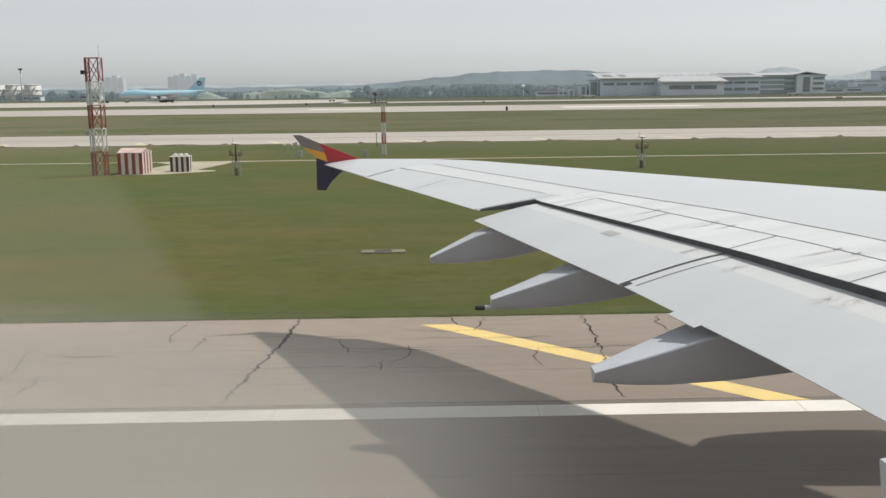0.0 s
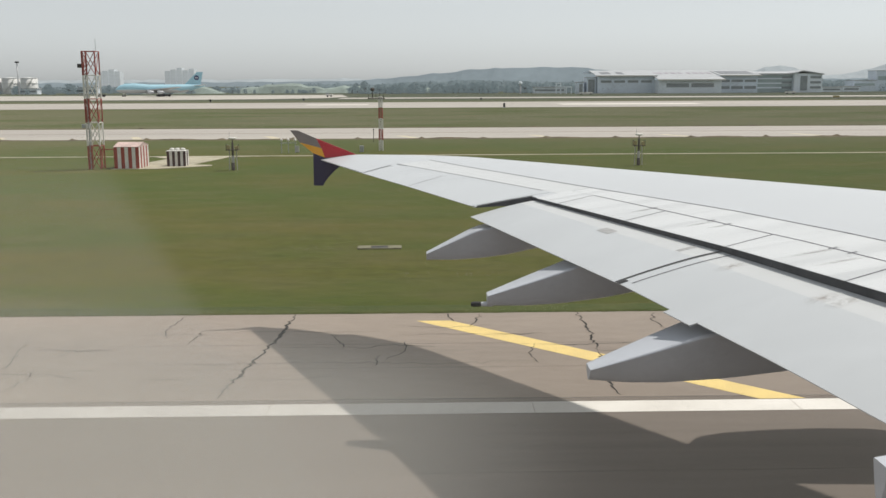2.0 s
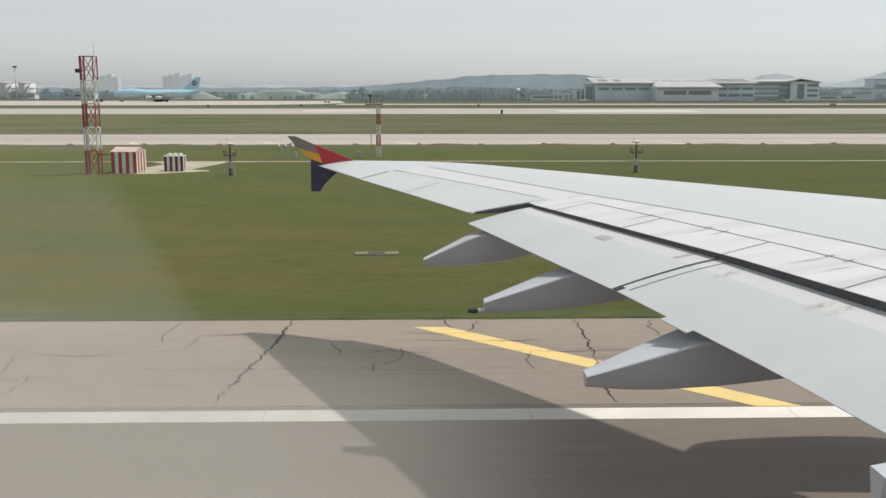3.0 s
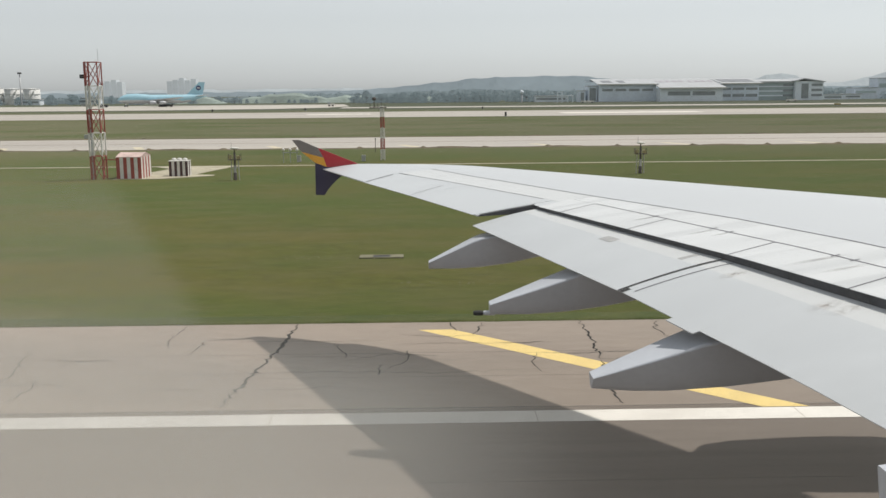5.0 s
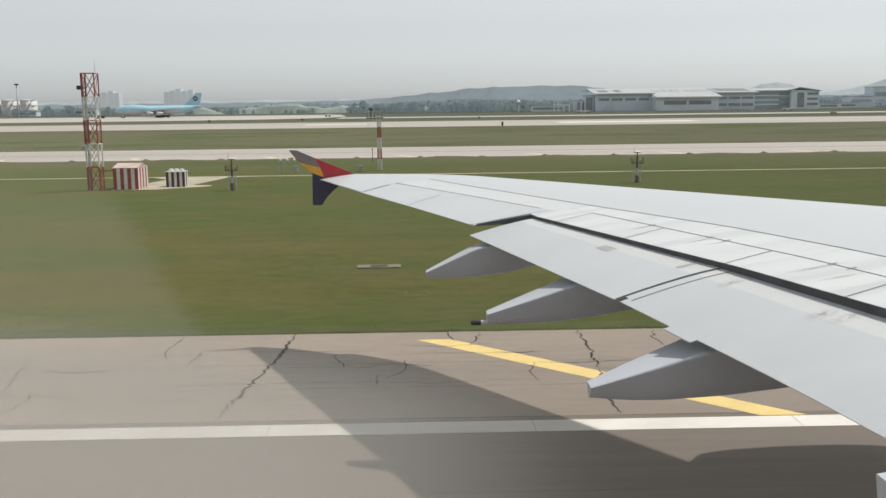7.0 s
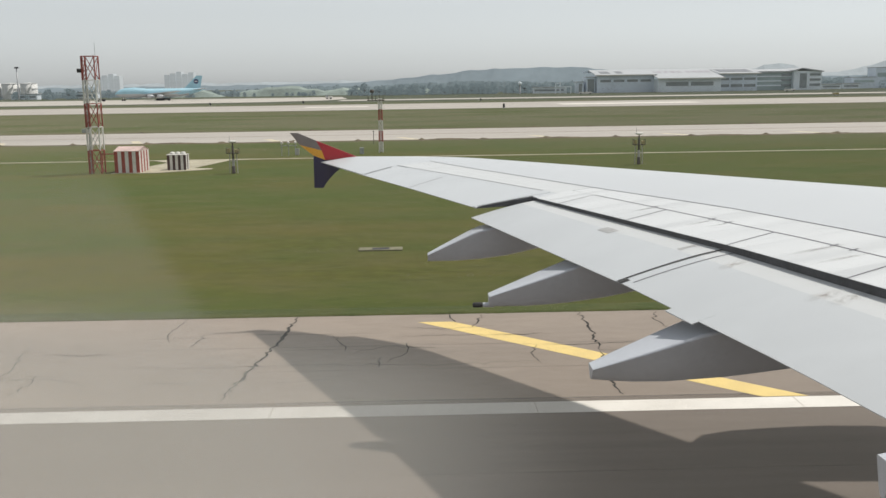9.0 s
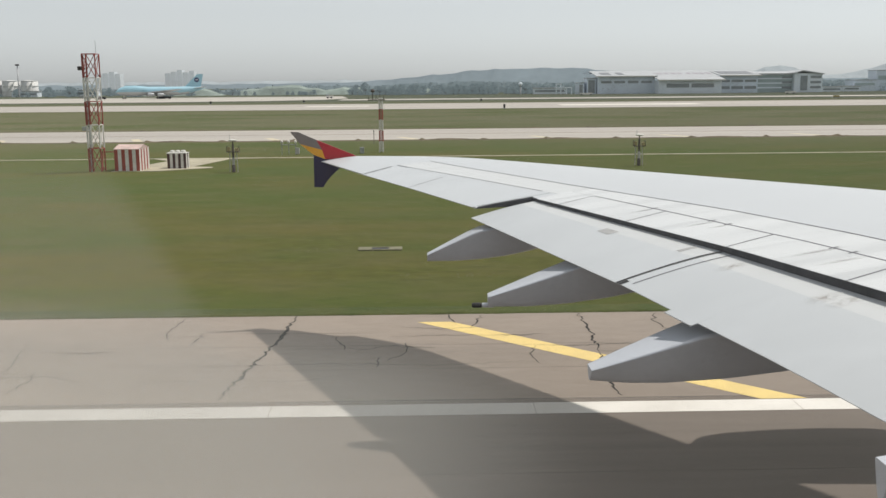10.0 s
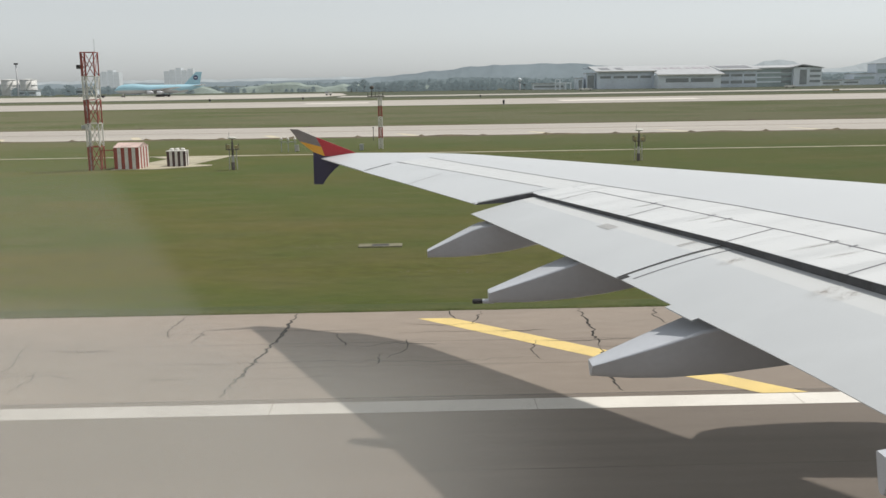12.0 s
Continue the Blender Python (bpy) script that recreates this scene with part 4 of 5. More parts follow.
def verge(x0, x1):
    """Ragged turf along the pavement: a low uneven bank that laps over the edge."""
    bm = bmesh.new()
    nx, prev = int((x1 - x0) / 0.12), None
    for i in range(nx + 1):
        x = x0 + (x1 - x0) * i / nx
        over = -0.05 - 0.10 * max(0.0, noise.noise(Vector((x * 0.9, 1.0, 0)))) - 0.05 * noise.noise(Vector((x * 5, 2.0, 0)))
        tall = 0.05 + 0.05 * max(0.0, noise.noise(Vector((x * 0.5, 5.0, 0)))) + 0.16 * max(0.0, noise.noise(Vector((x * 0.35, 9.0, 0))) - 0.25)
        row = []
        for j, (dy, f) in enumerate(((over, 0.0), (over + 0.03, 0.7), (0.12, 1.0), (0.3, 0.75), (0.6, 0.6), (1.0, 0.35), (1.6, 0.0))):
            z = tall * f * (0.8 + 0.5 * gb.rand()) + (0.008 if j == 0 else 0.0) - (0.03 if j == 6 else 0)
            row.append(bm.verts.new((x + gb.normal(0, 0.02), EDGE + dy, z)))
        if prev:
            for p, q, r_, t in zip(prev, prev[1:], row[1:], row):
                bm.faces.new((p, t, r_, q))
        prev = row
    bmesh.ops.recalc_face_normals(bm, faces=bm.faces)
    return bm


tagged(part("edge_grass", verge(-32, 36), BLADES, None, "", True), "rough taller grass along the pavement edge", "grass", kind="stuff")
verts, faces = [], []
for k in range(9):
    cx, cy = gb.uniform(-45, 40), gb.uniform(41, 95)
    for q in range(30):
        x, y, r, h = cx + gb.normal(0, 1.6), cy + gb.normal(0, 0.35), gb.uniform(0.04, 0.11), gb.uniform(0.01, 0.04)
        i = len(verts)
        verts.extend([(x + r * math.cos(a), y + r * math.sin(a), -0.025) for a in (0, 1.26, 2.51, 3.77, 5.03)] + [(x, y, h)])
        faces.extend([(i + t, i + (t + 1) % 5, i + 5) for t in range(5)])
me = bpy.data.meshes.new("pale_weeds")
me.from_pydata(verts, [], faces)
me.polygons.foreach_set("use_smooth", [True] * len(me.polygons))
me.materials.append(mat("dry_weeds", (0.128, 0.126, 0.048), 0.95, vary=0.2, scale=0.5))
tagged(new("pale_weeds", me), "straw-pale low weeds in the mown grass", "weeds", kind="stuff")

# drain pits in the grass
PIT = mat("old_concrete", (0.195, 0.183, 0.115), 0.9, vary=0.15, scale=1.5, fine=6)
for (x, y) in ((-2.4, 53.4), (-88, 54), (95, 54.5), (180, 60)):
    pit = thing("drain_pit", "low concrete drain pit with dark grating in the grass", "drain", (x, y, 0), "drain pits")
    bm = bmesh.new()
    box(bm, -1.22, 1.22, -0.48, -0.30, -0.1, 0.05, 0.02)
    box(bm, -1.22, 1.22, 0.30, 0.48, -0.1, 0.05, 0.02)
    box(bm, -1.22, -0.48, -0.30, 0.30, -0.1, 0.048)
    box(bm, 0.48, 1.22, -0.30, 0.30, -0.1, 0.048)
    part("kerb", bm, PIT, pit)
    bm = bmesh.new()
    box(bm, -0.48, 0.48, -0.30, 0.30, 0.0, 0.02)
    for i in range(5):
        box(bm, -0.43 + i * 0.2, -0.37 + i * 0.2, -0.30, 0.30, 0.02, 0.04)
    part("grating", bm, BLACK, pit, "dark steel grating")


# ---- lattice mast ----
def lattice_mast(at, h, w0, w1, bands, label, braces=10, leg=0.05, name="lattice_mast"):
    """Four legs with cross braces, in painted sections of equal height."""
    mast = thing(name, label, "mast", at)
    n = len(bands)
    for i, m in enumerate(bands):
        bm = bmesh.new()
        za, zb = h * i / n, h * (i + 1) / n
        wid = lambda z: (w0 + (w1 - w0) * z / h) / 2
        for sx in (-1, 1):
            for sy in (-1, 1):
                bar(bm, (sx * wid(za), sy * wid(za), za), (sx * wid(zb), sy * wid(zb), zb), leg)
        per = max(1, round(braces / n))
        for j in range(per):
            z0, z1 = za + (zb - za) * j / per, za + (zb - za) * (j + 1) / per
            a, b = wid(z0), wid(z1)
            for s in (-1, 1):
                bar(bm, (-a, s * a, z0), (b, s * b, z1), leg * 0.55, 5)
                bar(bm, (a, s * a, z0), (-b, s * b, z1), leg * 0.55, 5)
                bar(bm, (s * a, -a, z0), (s * b, b, z1), leg * 0.55, 5)
                bar(bm, (-b, s * b, z1), (b, s * b, z1), leg * 0.6, 5)
                bar(bm, (s * b, -b, z1), (s * b, b, z1), leg * 0.6, 5)
        part("lattice_section", bm, m, mast)
    return mast


mast = lattice_mast((-35.25, 105.8, 0.0), 12.5, 1.30, 1.38, [RED, WHITE, RED, WHITE, RED], "red and white painted steel lattice antenna mast", 5, 0.075)
bm = bmesh.new()
bar(bm, (0.62, 0, 12.4), (0.62, 0, 13.9), 0.02)
part("lightning_rod", bm, GALV, mast)
for z, x, s in ((11.0, -1.05, 0.30), (8.0, -1.15, 0.22), (4.6, -1.0, 0.3)):
    bm = bmesh.new()
    box(bm, x - s, x + s, -0.3, 0.3, z - s * 0.7, z + s * 0.7, 0.04)
    bar(bm, (x, 0, z), (-0.6, 0, z), 0.05)
    part("antenna_box", bm, BLACK if z > 10 else GALV, mast, "small box antenna on a bracket")
for i, m in enumerate([RED, WHITE, RED, WHITE, RED]):
    bm = bmesh.new()
    for z in np.arange(2.5 * i + 0.2, 2.5 * i + 2.45, 0.35):
        bar(bm, (-0.58, -0.70, z), (-0.18, -0.70, z), 0.022, 4)
    for x in (-0.58, -0.18):
        bar(bm, (x, -0.70, 2.5 * i), (x, -0.70, 2.5 * i + 2.5), 0.035, 5)
    if i % 2 == 0:
        for x in (-0.48, -0.28):
            bar(bm, (x, -0.78, 2.5 * i), (x, -0.78, 2.5 * i + 2.5), 0.03, 5)
    part("ladder_section", bm, m, mast, "painted steel ladder with back hoop rails")
part("cable_duct", bar(bmesh.new(), (-0.40, -0.60, 0.0), (-0.40, -0.60, 10.2), 0.085, 8), GALV, mast, "grey cable duct up the mast")


def striped_shed(at, w, d, h, roof_rise, n, dark, light, label, side_n, roof=None, turn=0):
    """A small equipment hut with vertical stripes, each stripe a panel."""
    shed = thing("equipment_shed", label, "shed", at, "striped equipment sheds", turn=turn)
    part("core", boxed(-w / 2 + 0.04, w / 2 - 0.04, -d / 2 + 0.04, d / 2 - 0.04, 0, h), light, shed)
    for i in range(n):
        x0, x1 = -w / 2 + w * i / n, -w / 2 + w * (i + 1) / n
        for y0, y1 in ((-d / 2, -d / 2 + 0.05), (d / 2 - 0.05, d / 2)):
            part("wall_panel", boxed(x0 + 0.004, x1 - 0.004, y0, y1, 0, h - 0.004), dark if i % 2 == 0 else light, shed)
    for i in range(side_n):
        y0, y1 = -d / 2 + 0.05 + (d - 0.1) * i / side_n, -d / 2 + 0.05 + (d - 0.1) * (i + 1) / side_n
        for x0, x1 in ((-w / 2, -w / 2 + 0.05), (w / 2 - 0.05, w / 2)):
            part("wall_panel", boxed(x0, x1, y0 + 0.004, y1 - 0.004, 0, h - 0.004), light if i % 2 == 0 else dark, shed)
    for s_ in (-1, 1):
        bm = bmesh.new()
        e, t = d / 2 + 0.04, 0.05
        loft(bm, [[(x, s_ * e, h - 0.01), (x, 0, h + roof_rise), (x, 0, h + roof_rise + t), (x, s_ * e, h + t)] for x in (-w / 2 - 0.03, w / 2 + 0.03)])
        part("roof_sheet", bm, roof or light, shed)
    if roof_rise > 0.1:
        for x0, x1 in ((-w / 2, -w / 2 + 0.05), (w / 2 - 0.05, w / 2)):
            bm = bmesh.new()
            loft(bm, [[(x, -d / 2 + 0.05, h), (x, d / 2 - 0.05, h), (x, 0, h + roof_rise - 0.03)] for x in (x0, x1)])
            part("gable_wall", bm, roof or light, shed)
    return shed


striped_shed((-31.95, 107.4, 0.03), 2.72, 3.6, 2.3, 0.42, 7, RED, WHITE, "equipment hut with vertical red and white stripes", 7, mat("faded_pink", (0.60, 0.45, 0.41), 0.7, vary=0.12, scale=1.2), -1)
small = striped_shed((-27.3, 109.0, 0.03), 2.1, 1.5, 1.65, 0.02, 7, MAROON, WHITE, "low cabinet with vertical dark maroon and white stripes", 3)
for i in range(3):
    bm = bmesh.new()
    lathe(bm, [(0.26, 0.0), (0.27, 0.12), (0.2, 0.2), (0.0, 0.24)], "z", 14, (-0.6 + 0.6 * i, 0, 1.75))
    part("roof_vent", bm, WHITE, small, "round white roof vent", True)
bm = bmesh.new()
box(bm, -34.9, -33.2, 106.2, 106.3, 2.0, 2.1)
for x in (-34.85, -33.3):
    box(bm, x, x + 0.08, 106.2, 106.3, 0.0, 2.05)
tagged(part("cable_bridge", bm, RED), "red steel cable bridge between mast and hut", "cable bridge")


# ---- instrument stands in the grass ----
WEATHERED = mat("weathered_steel", (0.11, 0.09, 0.08), 0.7, vary=0.2, scale=3)
CHALK = mat("chalky_white", (0.48, 0.46, 0.43), 0.7, vary=0.1, scale=3)


def instrument_stand(at, label):
    st = thing("instrument_stand", label, "instrument stand", at, "instrument stands in the grass")
    part("base_drum", lathe(bmesh.new(), [(0.20, 0), (0.20, 0.75), (0.16, 0.8), (0.0, 0.8)], "z", 16), WEATHERED, st, "dark steel base drum", True)
    part("white_sleeve", lathe(bmesh.new(), [(0.15, 0.78), (0.15, 1.5), (0.13, 1.55)], "z", 16), CHALK, st, "white painted sleeve", True)
    part("post", lathe(bmesh.new(), [(0.11, 1.4), (0.11, 2.9), (0.06, 2.95), (0.06, 3.3)], "z", 14), WEATHERED, st, "dark weathered steel post", True)
    for sx in (-0.36, 0.36):
        bm = bmesh.new()
        bar(bm, (sx * 1.15, 0.1, 0), (sx, 0.1, 2.2), 0.05)
        bar(bm, (sx, 0.1, 1.3), (0, 0, 1.3), 0.035)
        part("side_leg", bm, CHALK, st, "pale painted side leg")
    bm = bmesh.new()
    box(bm, -0.66, 0.66, -0.35, 0.35, 2.12, 2.2)
    for sx in (-0.62, 0.62):
        bar(bm, (sx, -0.3, 2.2), (sx, -0.3, 2.75), 0.025)
        bar(bm, (sx, 0.3, 2.2), (sx, 0.3, 2.75), 0.025)
        bar(bm, (sx, -0.3, 2.73), (sx, 0.3, 2.73), 0.025)
    part("platform", bm, WEATHERED, st, "brown steel platform with end rails")
    for sx, h in ((-0.45, 0.46), (0.42, 0.36)):
        part("instrument_box", boxed(sx - 0.17, sx + 0.17, -0.2, 0.2, 2.2, 2.2 + h, bevel=0.03), YELLOW, st, "dull yellow instrument box")
    part("sensor_head", lathe(bmesh.new(), [(0.0, 3.24), (0.3, 3.26), (0.46, 3.34), (0.47, 3.4), (0.2, 3.46), (0, 3.47)], "z", 18), WHITE, st, "white dish-shaped sensor head", True)
    part("rod", bar(bmesh.new(), (-0.3, 0, 3.3), (-0.3, 0, 4.0), 0.02), GALV, st)
    return st


instrument_stand((-20.0, 103.0, 0), "instrument stand with dark post and railed platform in grass")
instrument_stand((23.9, 106.3, 0), "instrument stand with dark post and white sensor head")
pole = lattice_mast((-5.5, 131.6, 0), 7.2, 0.50, 0.42, [WHITE, RED, WHITE, RED, WHITE], "slim red and white banded antenna pole", 15, 0.07, "antenna_pole")
bm = bmesh.new()
box(bm, -1.7, 0.6, -0.3, 0.3, 6.95, 7.06)
for a in range(5):
    bar(bm, (-1.6 + 0.5 * a, 0, 7.0), (-1.6 + 0.5 * a, 0, 7.55 + 0.25 * (a % 2)), 0.04)
bar(bm, (-1.05, 0, 7.0), (-1.05, 0, 8.0), 0.05)
lathe(bm, [(0.0, 7.95), (0.22, 8.0), (0.3, 8.2), (0.2, 8.4), (0.0, 8.45)], "z", 14, (-1.05, 0, 0))
part("antenna_array", bm, WEATHERED, pole, "dark antenna array on a side platform")
for at, h in (((-7.4, 150.0, 0), 1.9), ((-98, 150, 0), 1.9)):
    p = thing("marker_post", "thin dark steel marker post in the grass", "post", at, "thin posts")
    part("shaft", bar(bmesh.new(), (0, 0, 0), (0, 0, h), 0.05), WEATHERED, p)
    part("cap", boxed(-0.1, 0.1, -0.1, 0.1, h, h + 0.15), BLACK, p)
for x, m in ((-8.0, GALV), (-16.6, CHALK)):
    b = thing("junction_cabinet", "small painted junction cabinet on the grass", "cabinet", (x, 129.5, 0), "small cabinets")
    b.scale = (0.75, 0.75, 0.75)
    part("body", boxed(-0.35, 0.35, -0.3, 0.3, 0.0, 1.0, bevel=0.04), m, b)
    part("lid", boxed(-0.4, 0.4, -0.35, 0.35, 1.0, 1.08), GALV, b)
frame_stand = thing("light_frame", "small white and orange light frame standing in grass", "light stand", (-17.6, 128.5, 0))
bm = bmesh.new()
for x in (-0.9, 0.0, 0.9):
    bar(bm, (x, 0, 0), (x, 0, 1.5), 0.05)
bar(bm, (-1.1, 0, 1.3), (1.1, 0, 1.3), 0.05)
part("leg_frame", bm, GALV, frame_stand)
for x in (-0.9, 0.0, 0.9):
    bm = bmesh.new()
    lathe(bm, [(0.0, 1.5), (0.16, 1.52), (0.18, 1.7), (0.1, 1.85), (0, 1.88)], "z", 12, (x, 0, 0))
    part("lamp_head", bm, WHITE, frame_stand, "white lamp head", True)
orange = thing("orange_pole", "tall thin orange marker pole standing in grass", "pole", (-139.0, 132.0, 0))
part("shaft", bar(bmesh.new(), (0, 0, 0), (0, 0, 4.4), 0.09), ORANGE, orange)
part("tip", bar(bmesh.new(), (0, 0, 4.4), (0, 0, 5.0), 0.04), BLACK, orange)

# runway edge boxes
marker = thing("distance_sign", "black runway distance sign with a white numeral in grass", "sign", (30.6, 44.0, 0), turn=-8)
part("body", boxed(-0.36, 0.36, -0.2, 0.2, 0.08, 1.28, bevel=0.03), BLACK, marker)
part("top_lip", boxed(-0.37, 0.37, -0.22, 0.22, 1.28, 1.32), GALV, marker)
for x in (-0.28, 0.28):
    part("foot", boxed(x - 0.05, x + 0.05, -0.12, 0.12, -0.02, 0.08), GALV, marker)
numeral = bpy.data.curves.new("numeral", "FONT")
numeral.body, numeral.size, numeral.extrude, numeral.align_x = "1", 1.15, 0.006, "CENTER"
shape = new("numeral_source", numeral)
bpy.context.view_layer.update()
digit = new("numeral", bpy.data.meshes.new_from_object(shape))
bpy.data.objects.remove(shape)
digit.data.materials.clear()
digit.data.materials.append(WHITE)
digit.data.transform(Matrix.Translation((0.02, -0.207, 0.28)) @ Matrix.Rotation(math.pi / 2, 4, "X"))
digit.parent = marker
tagged(digit, "white painted numeral")
white_sign = thing("slatted_cabinet", "white slatted equipment cabinet on short feet in grass", "cabinet", (168, 44.5, 0), turn=-25)
for x in (-0.26, 0.0, 0.26):
    part("slat", boxed(x - 0.09, x + 0.09, -0.3, 0.3, 0.12, 1.08, bevel=0.02), WHITE, white_sign)
part("core", boxed(-0.3, 0.3, -0.22, 0.22, 0.14, 1.06), BLACK, white_sign, "dark gaps between the slats")
part("lid", boxed(-0.38, 0.38, -0.34, 0.34, 1.08, 1.14, bevel=0.02), WHITE, white_sign)
for x in (-0.24, 0.24):
    part("foot", boxed(x - 0.05, x + 0.05, -0.2, 0.2, -0.02, 0.12), GALV, white_sign)
for (x, y, w, h) in ((29.6, 349, 0.7, 1.7), (30.5, 500, 0.7, 1.3), (219, 512, 3.4, 1.3), (-60, 500, 0.9, 1.3), (-103, 480, 0.8, 1.4), (-160, 349, 0.7, 1.5)):
    b = thing("guidance_sign", "small dark guidance sign beside the far taxiway", "sign", (x, y, 0.0), "distant guidance signs")
    part("board", boxed(-w / 2, w / 2, -0.25, 0.25, 0.3, h, bevel=0.05), BLACK if w < 2 else YELLOW, b)
    part("foot", boxed(-w / 2 + 0.1, w / 2 - 0.1, -0.2, 0.2, -0.02, 0.3), GALV, b)


# ---- distant airliner ----
def distant_airliner(at, turn):
    ap = thing("parked_jumbo_jet", "light blue and silver four-engined jumbo jet with upper-deck hump", "aircraft", at, turn=turn)
    L = 66.0

    def ring(x, r, zc, sq=1.0):
        return [(x, r * math.cos(a), zc + r * sq * math.sin(a)) for a in (2 * math.pi * i / 24 for i in range(24))]
    secs = [ring(0.0, 0.15, 5.2), ring(1.2, 1.3, 5.4), ring(3.5, 2.4, 5.8, 1.1), ring(7, 3.05, 6.1, 1.15), ring(14, 3.2, 6.2, 1.17), ring(20, 3.2, 6.0, 1.08), ring(24, 3.2, 5.8), ring(46, 3.2, 5.8), ring(54, 2.7, 6.5), ring(61, 1.6, 7.4), ring(66, 0.4, 8.0)]
    body = part("fuselage", loft(bmesh.new(), secs), [SKYBLUE, SILVER], ap, "light blue upper and silver lower fuselage", True)
    for f in body.data.polygons:
        if f.center.z < 4.9:
            f.material_index = 1
    bm = bmesh.new()
    slab(bm, [(50.5, 8.6), (60.5, 18.4), (65.0, 18.4), (63, 9.0)], -0.25, 0.25)
    bmesh.ops.rotate(bm, verts=bm.verts, matrix=Matrix.Rotation(math.pi / 2, 3, "X"))
    fin = part("tail_fin", bm, SKYBLUE, ap, "light blue tail fin")
    bm = bmesh.new()
    bmesh.ops.create_circle(bm, cap_ends=True, segments=20, radius=1.9)
    bmesh.ops.rotate(bm, verts=bm.verts, matrix=Matrix.Rotation(math.pi / 2, 3, "X"))
    bmesh.ops.translate(bm, verts=bm.verts, vec=(60.0, -0.30, 14.0))
    part("tail_emblem", bm, LOGO_DARK, fin, "plain dark round emblem")
    bm = bmesh.new()
    box(bm, 59.0, 61.0, -0.34, -0.31, 13.7, 14.3)
    part("emblem_bar", bm, WHITE, fin)
    for s in (-1, 1):
        bm = bmesh.new()
        loft(bm, [[(22, s * 3, 4.2), (36, s * 3, 4.4), (36, s * 3, 5.0), (22, s * 3, 5.2)], [(42, s * 30, 6.8), (46, s * 30, 6.9), (46, s * 30, 7.1), (42, s * 30, 7.2)]])
        part("wing", bm, SILVER, ap, "silver swept wing")
        bm = bmesh.new()
        loft(bm, [[(57, s * 1, 7.6), (63, s * 1, 7.7), (63, s * 1, 8.0), (57, s * 1, 8.0)], [(63.5, s * 11, 8.6), (66.5, s * 11, 8.6), (66.5, s * 11, 8.8), (63.5, s * 11, 8.8)]])
        part("tailplane", bm, SILVER, ap)
        for yy, xx in ((11, 22.5), (20, 29)):
            part("engine", lathe(bmesh.new(), [(0.8, xx), (1.35, xx + 0.3), (1.4, xx + 2.5), (1.1, xx + 4.0), (0.5, xx + 5.5), (0.0, xx + 5.6)], "x", 20, (0, s * yy, 3.2)), SILVER, ap, "silver engine pod", True)
    for xx, yy in ((6, 0), (31, 2), (31, -2), (34, 5), (34, -5)):
        leg = part("gear_leg", bar(bmesh.new(), (xx, yy, 0.6), (xx, yy, 4.0), 0.3, 8), METAL, ap)
        for dx in (-0.8, 0.8):
            bm = bmesh.new()
            lathe(bm, [(0.2, -0.5), (0.6, -0.5), (0.66, -0.3), (0.66, 0.3), (0.6, 0.5), (0.2, 0.5)], "z", 16)
            bmesh.ops.rotate(bm, verts=bm.verts, matrix=Matrix.Rotation(math.pi / 2, 3, "X"))
            bmesh.ops.translate(bm, verts=bm.verts, vec=(xx + dx, yy, 0.66))
            part("wheel", bm, RUBBER, leg)
    return ap


distant_airliner((-214.0, 690.0, 0.06), 19).scale = (0.93, 0.93, 0.93)


def truck(at, material, label, l=6.0, turn=0):
    tk = thing("service_vehicle", label, "vehicle", at, "airport vehicles", turn=turn)
    part("body", boxed(-l / 2, l / 2, -1.1, 1.1, 0.5, 1.7, bevel=0.12), material, tk)
    part("cab", boxed(-l / 2, -l / 2 + 1.9, -1.05, 1.05, 1.7, 2.6, bevel=0.15), GLASS_DARK, tk)
    for sx in (-l / 2 + 1.1, l / 2 - 1.1):
        for sy in (-1.0, 1.0):
            part("wheel", bar(bmesh.new(), (sx, sy - 0.15, 0.5), (sx, sy + 0.15, 0.5), 0.5, 14), RUBBER, tk)
    return tk


truck((-180, 690, 0.06), BLACK, "dark towing vehicle beside the jumbo jet", 9)
truck((-222, 684, 0.06), BLACK, "low dark airport tractor on the apron", 6)
truck((-60, 640, 0.06), WHITE, "small white airport vehicle on the apron edge", 4.5)
truck((262, 690, -0.02), WHITE, "white airport van by the hangar", 7)
truck((345, 690, -0.02), WHITE, "white airport van on the grass edge", 7)
truck((118, 700, -0.02), WHITE, "white lorry parked beside the hangar", 9)


# ---- hangars and offices across the field ----
def ribbed(bm, x0, x1, y, z0, z1, pitch=2.4, depth=0.12):
    n = max(1, round((x1 - x0) / pitch))
    for i in range(n):
        a = x0 + (x1 - x0) * i / n
        box(bm, a + 0.06, a + (x1 - x0) / n - 0.06, y - depth, y, z0, z1)
    return bm


def window_row(parent, xs, w, y, z0, z1, material=None):
    for x in xs:
        part("window", boxed(x, x + w, y - 0.25, y - 0.13, z0, z1), material or GLASS_DARK, parent)


def gable(x0, x1, y0, y1, z0, z1, t=0.5):
    """A single-slope roof from the front eave (y0, z0) up to the back (y1, z1)."""
    return loft(bmesh.new(), [[(x, y0, z0), (x, y1, z1), (x, y1, z1 + t), (x, y0, z0 + t)] for x in (x0, x1)])


HY = 770.0
hangar = thing("aircraft_hangar", "long grey maintenance hangar with pale sloping roof and window bands", "hangar", (0, HY, -0.02))
part("left_wall", boxed(139, 184, 0, 60, 0, 13.3), CLADDING, hangar)
part("cladding", ribbed(bmesh.new(), 139, 184, 0, 0.6, 13.0), CLADDING, hangar)
part("middle_wall", boxed(184, 233, -14, 60, 0, 10.2), CLADDING_WHITE, hangar)
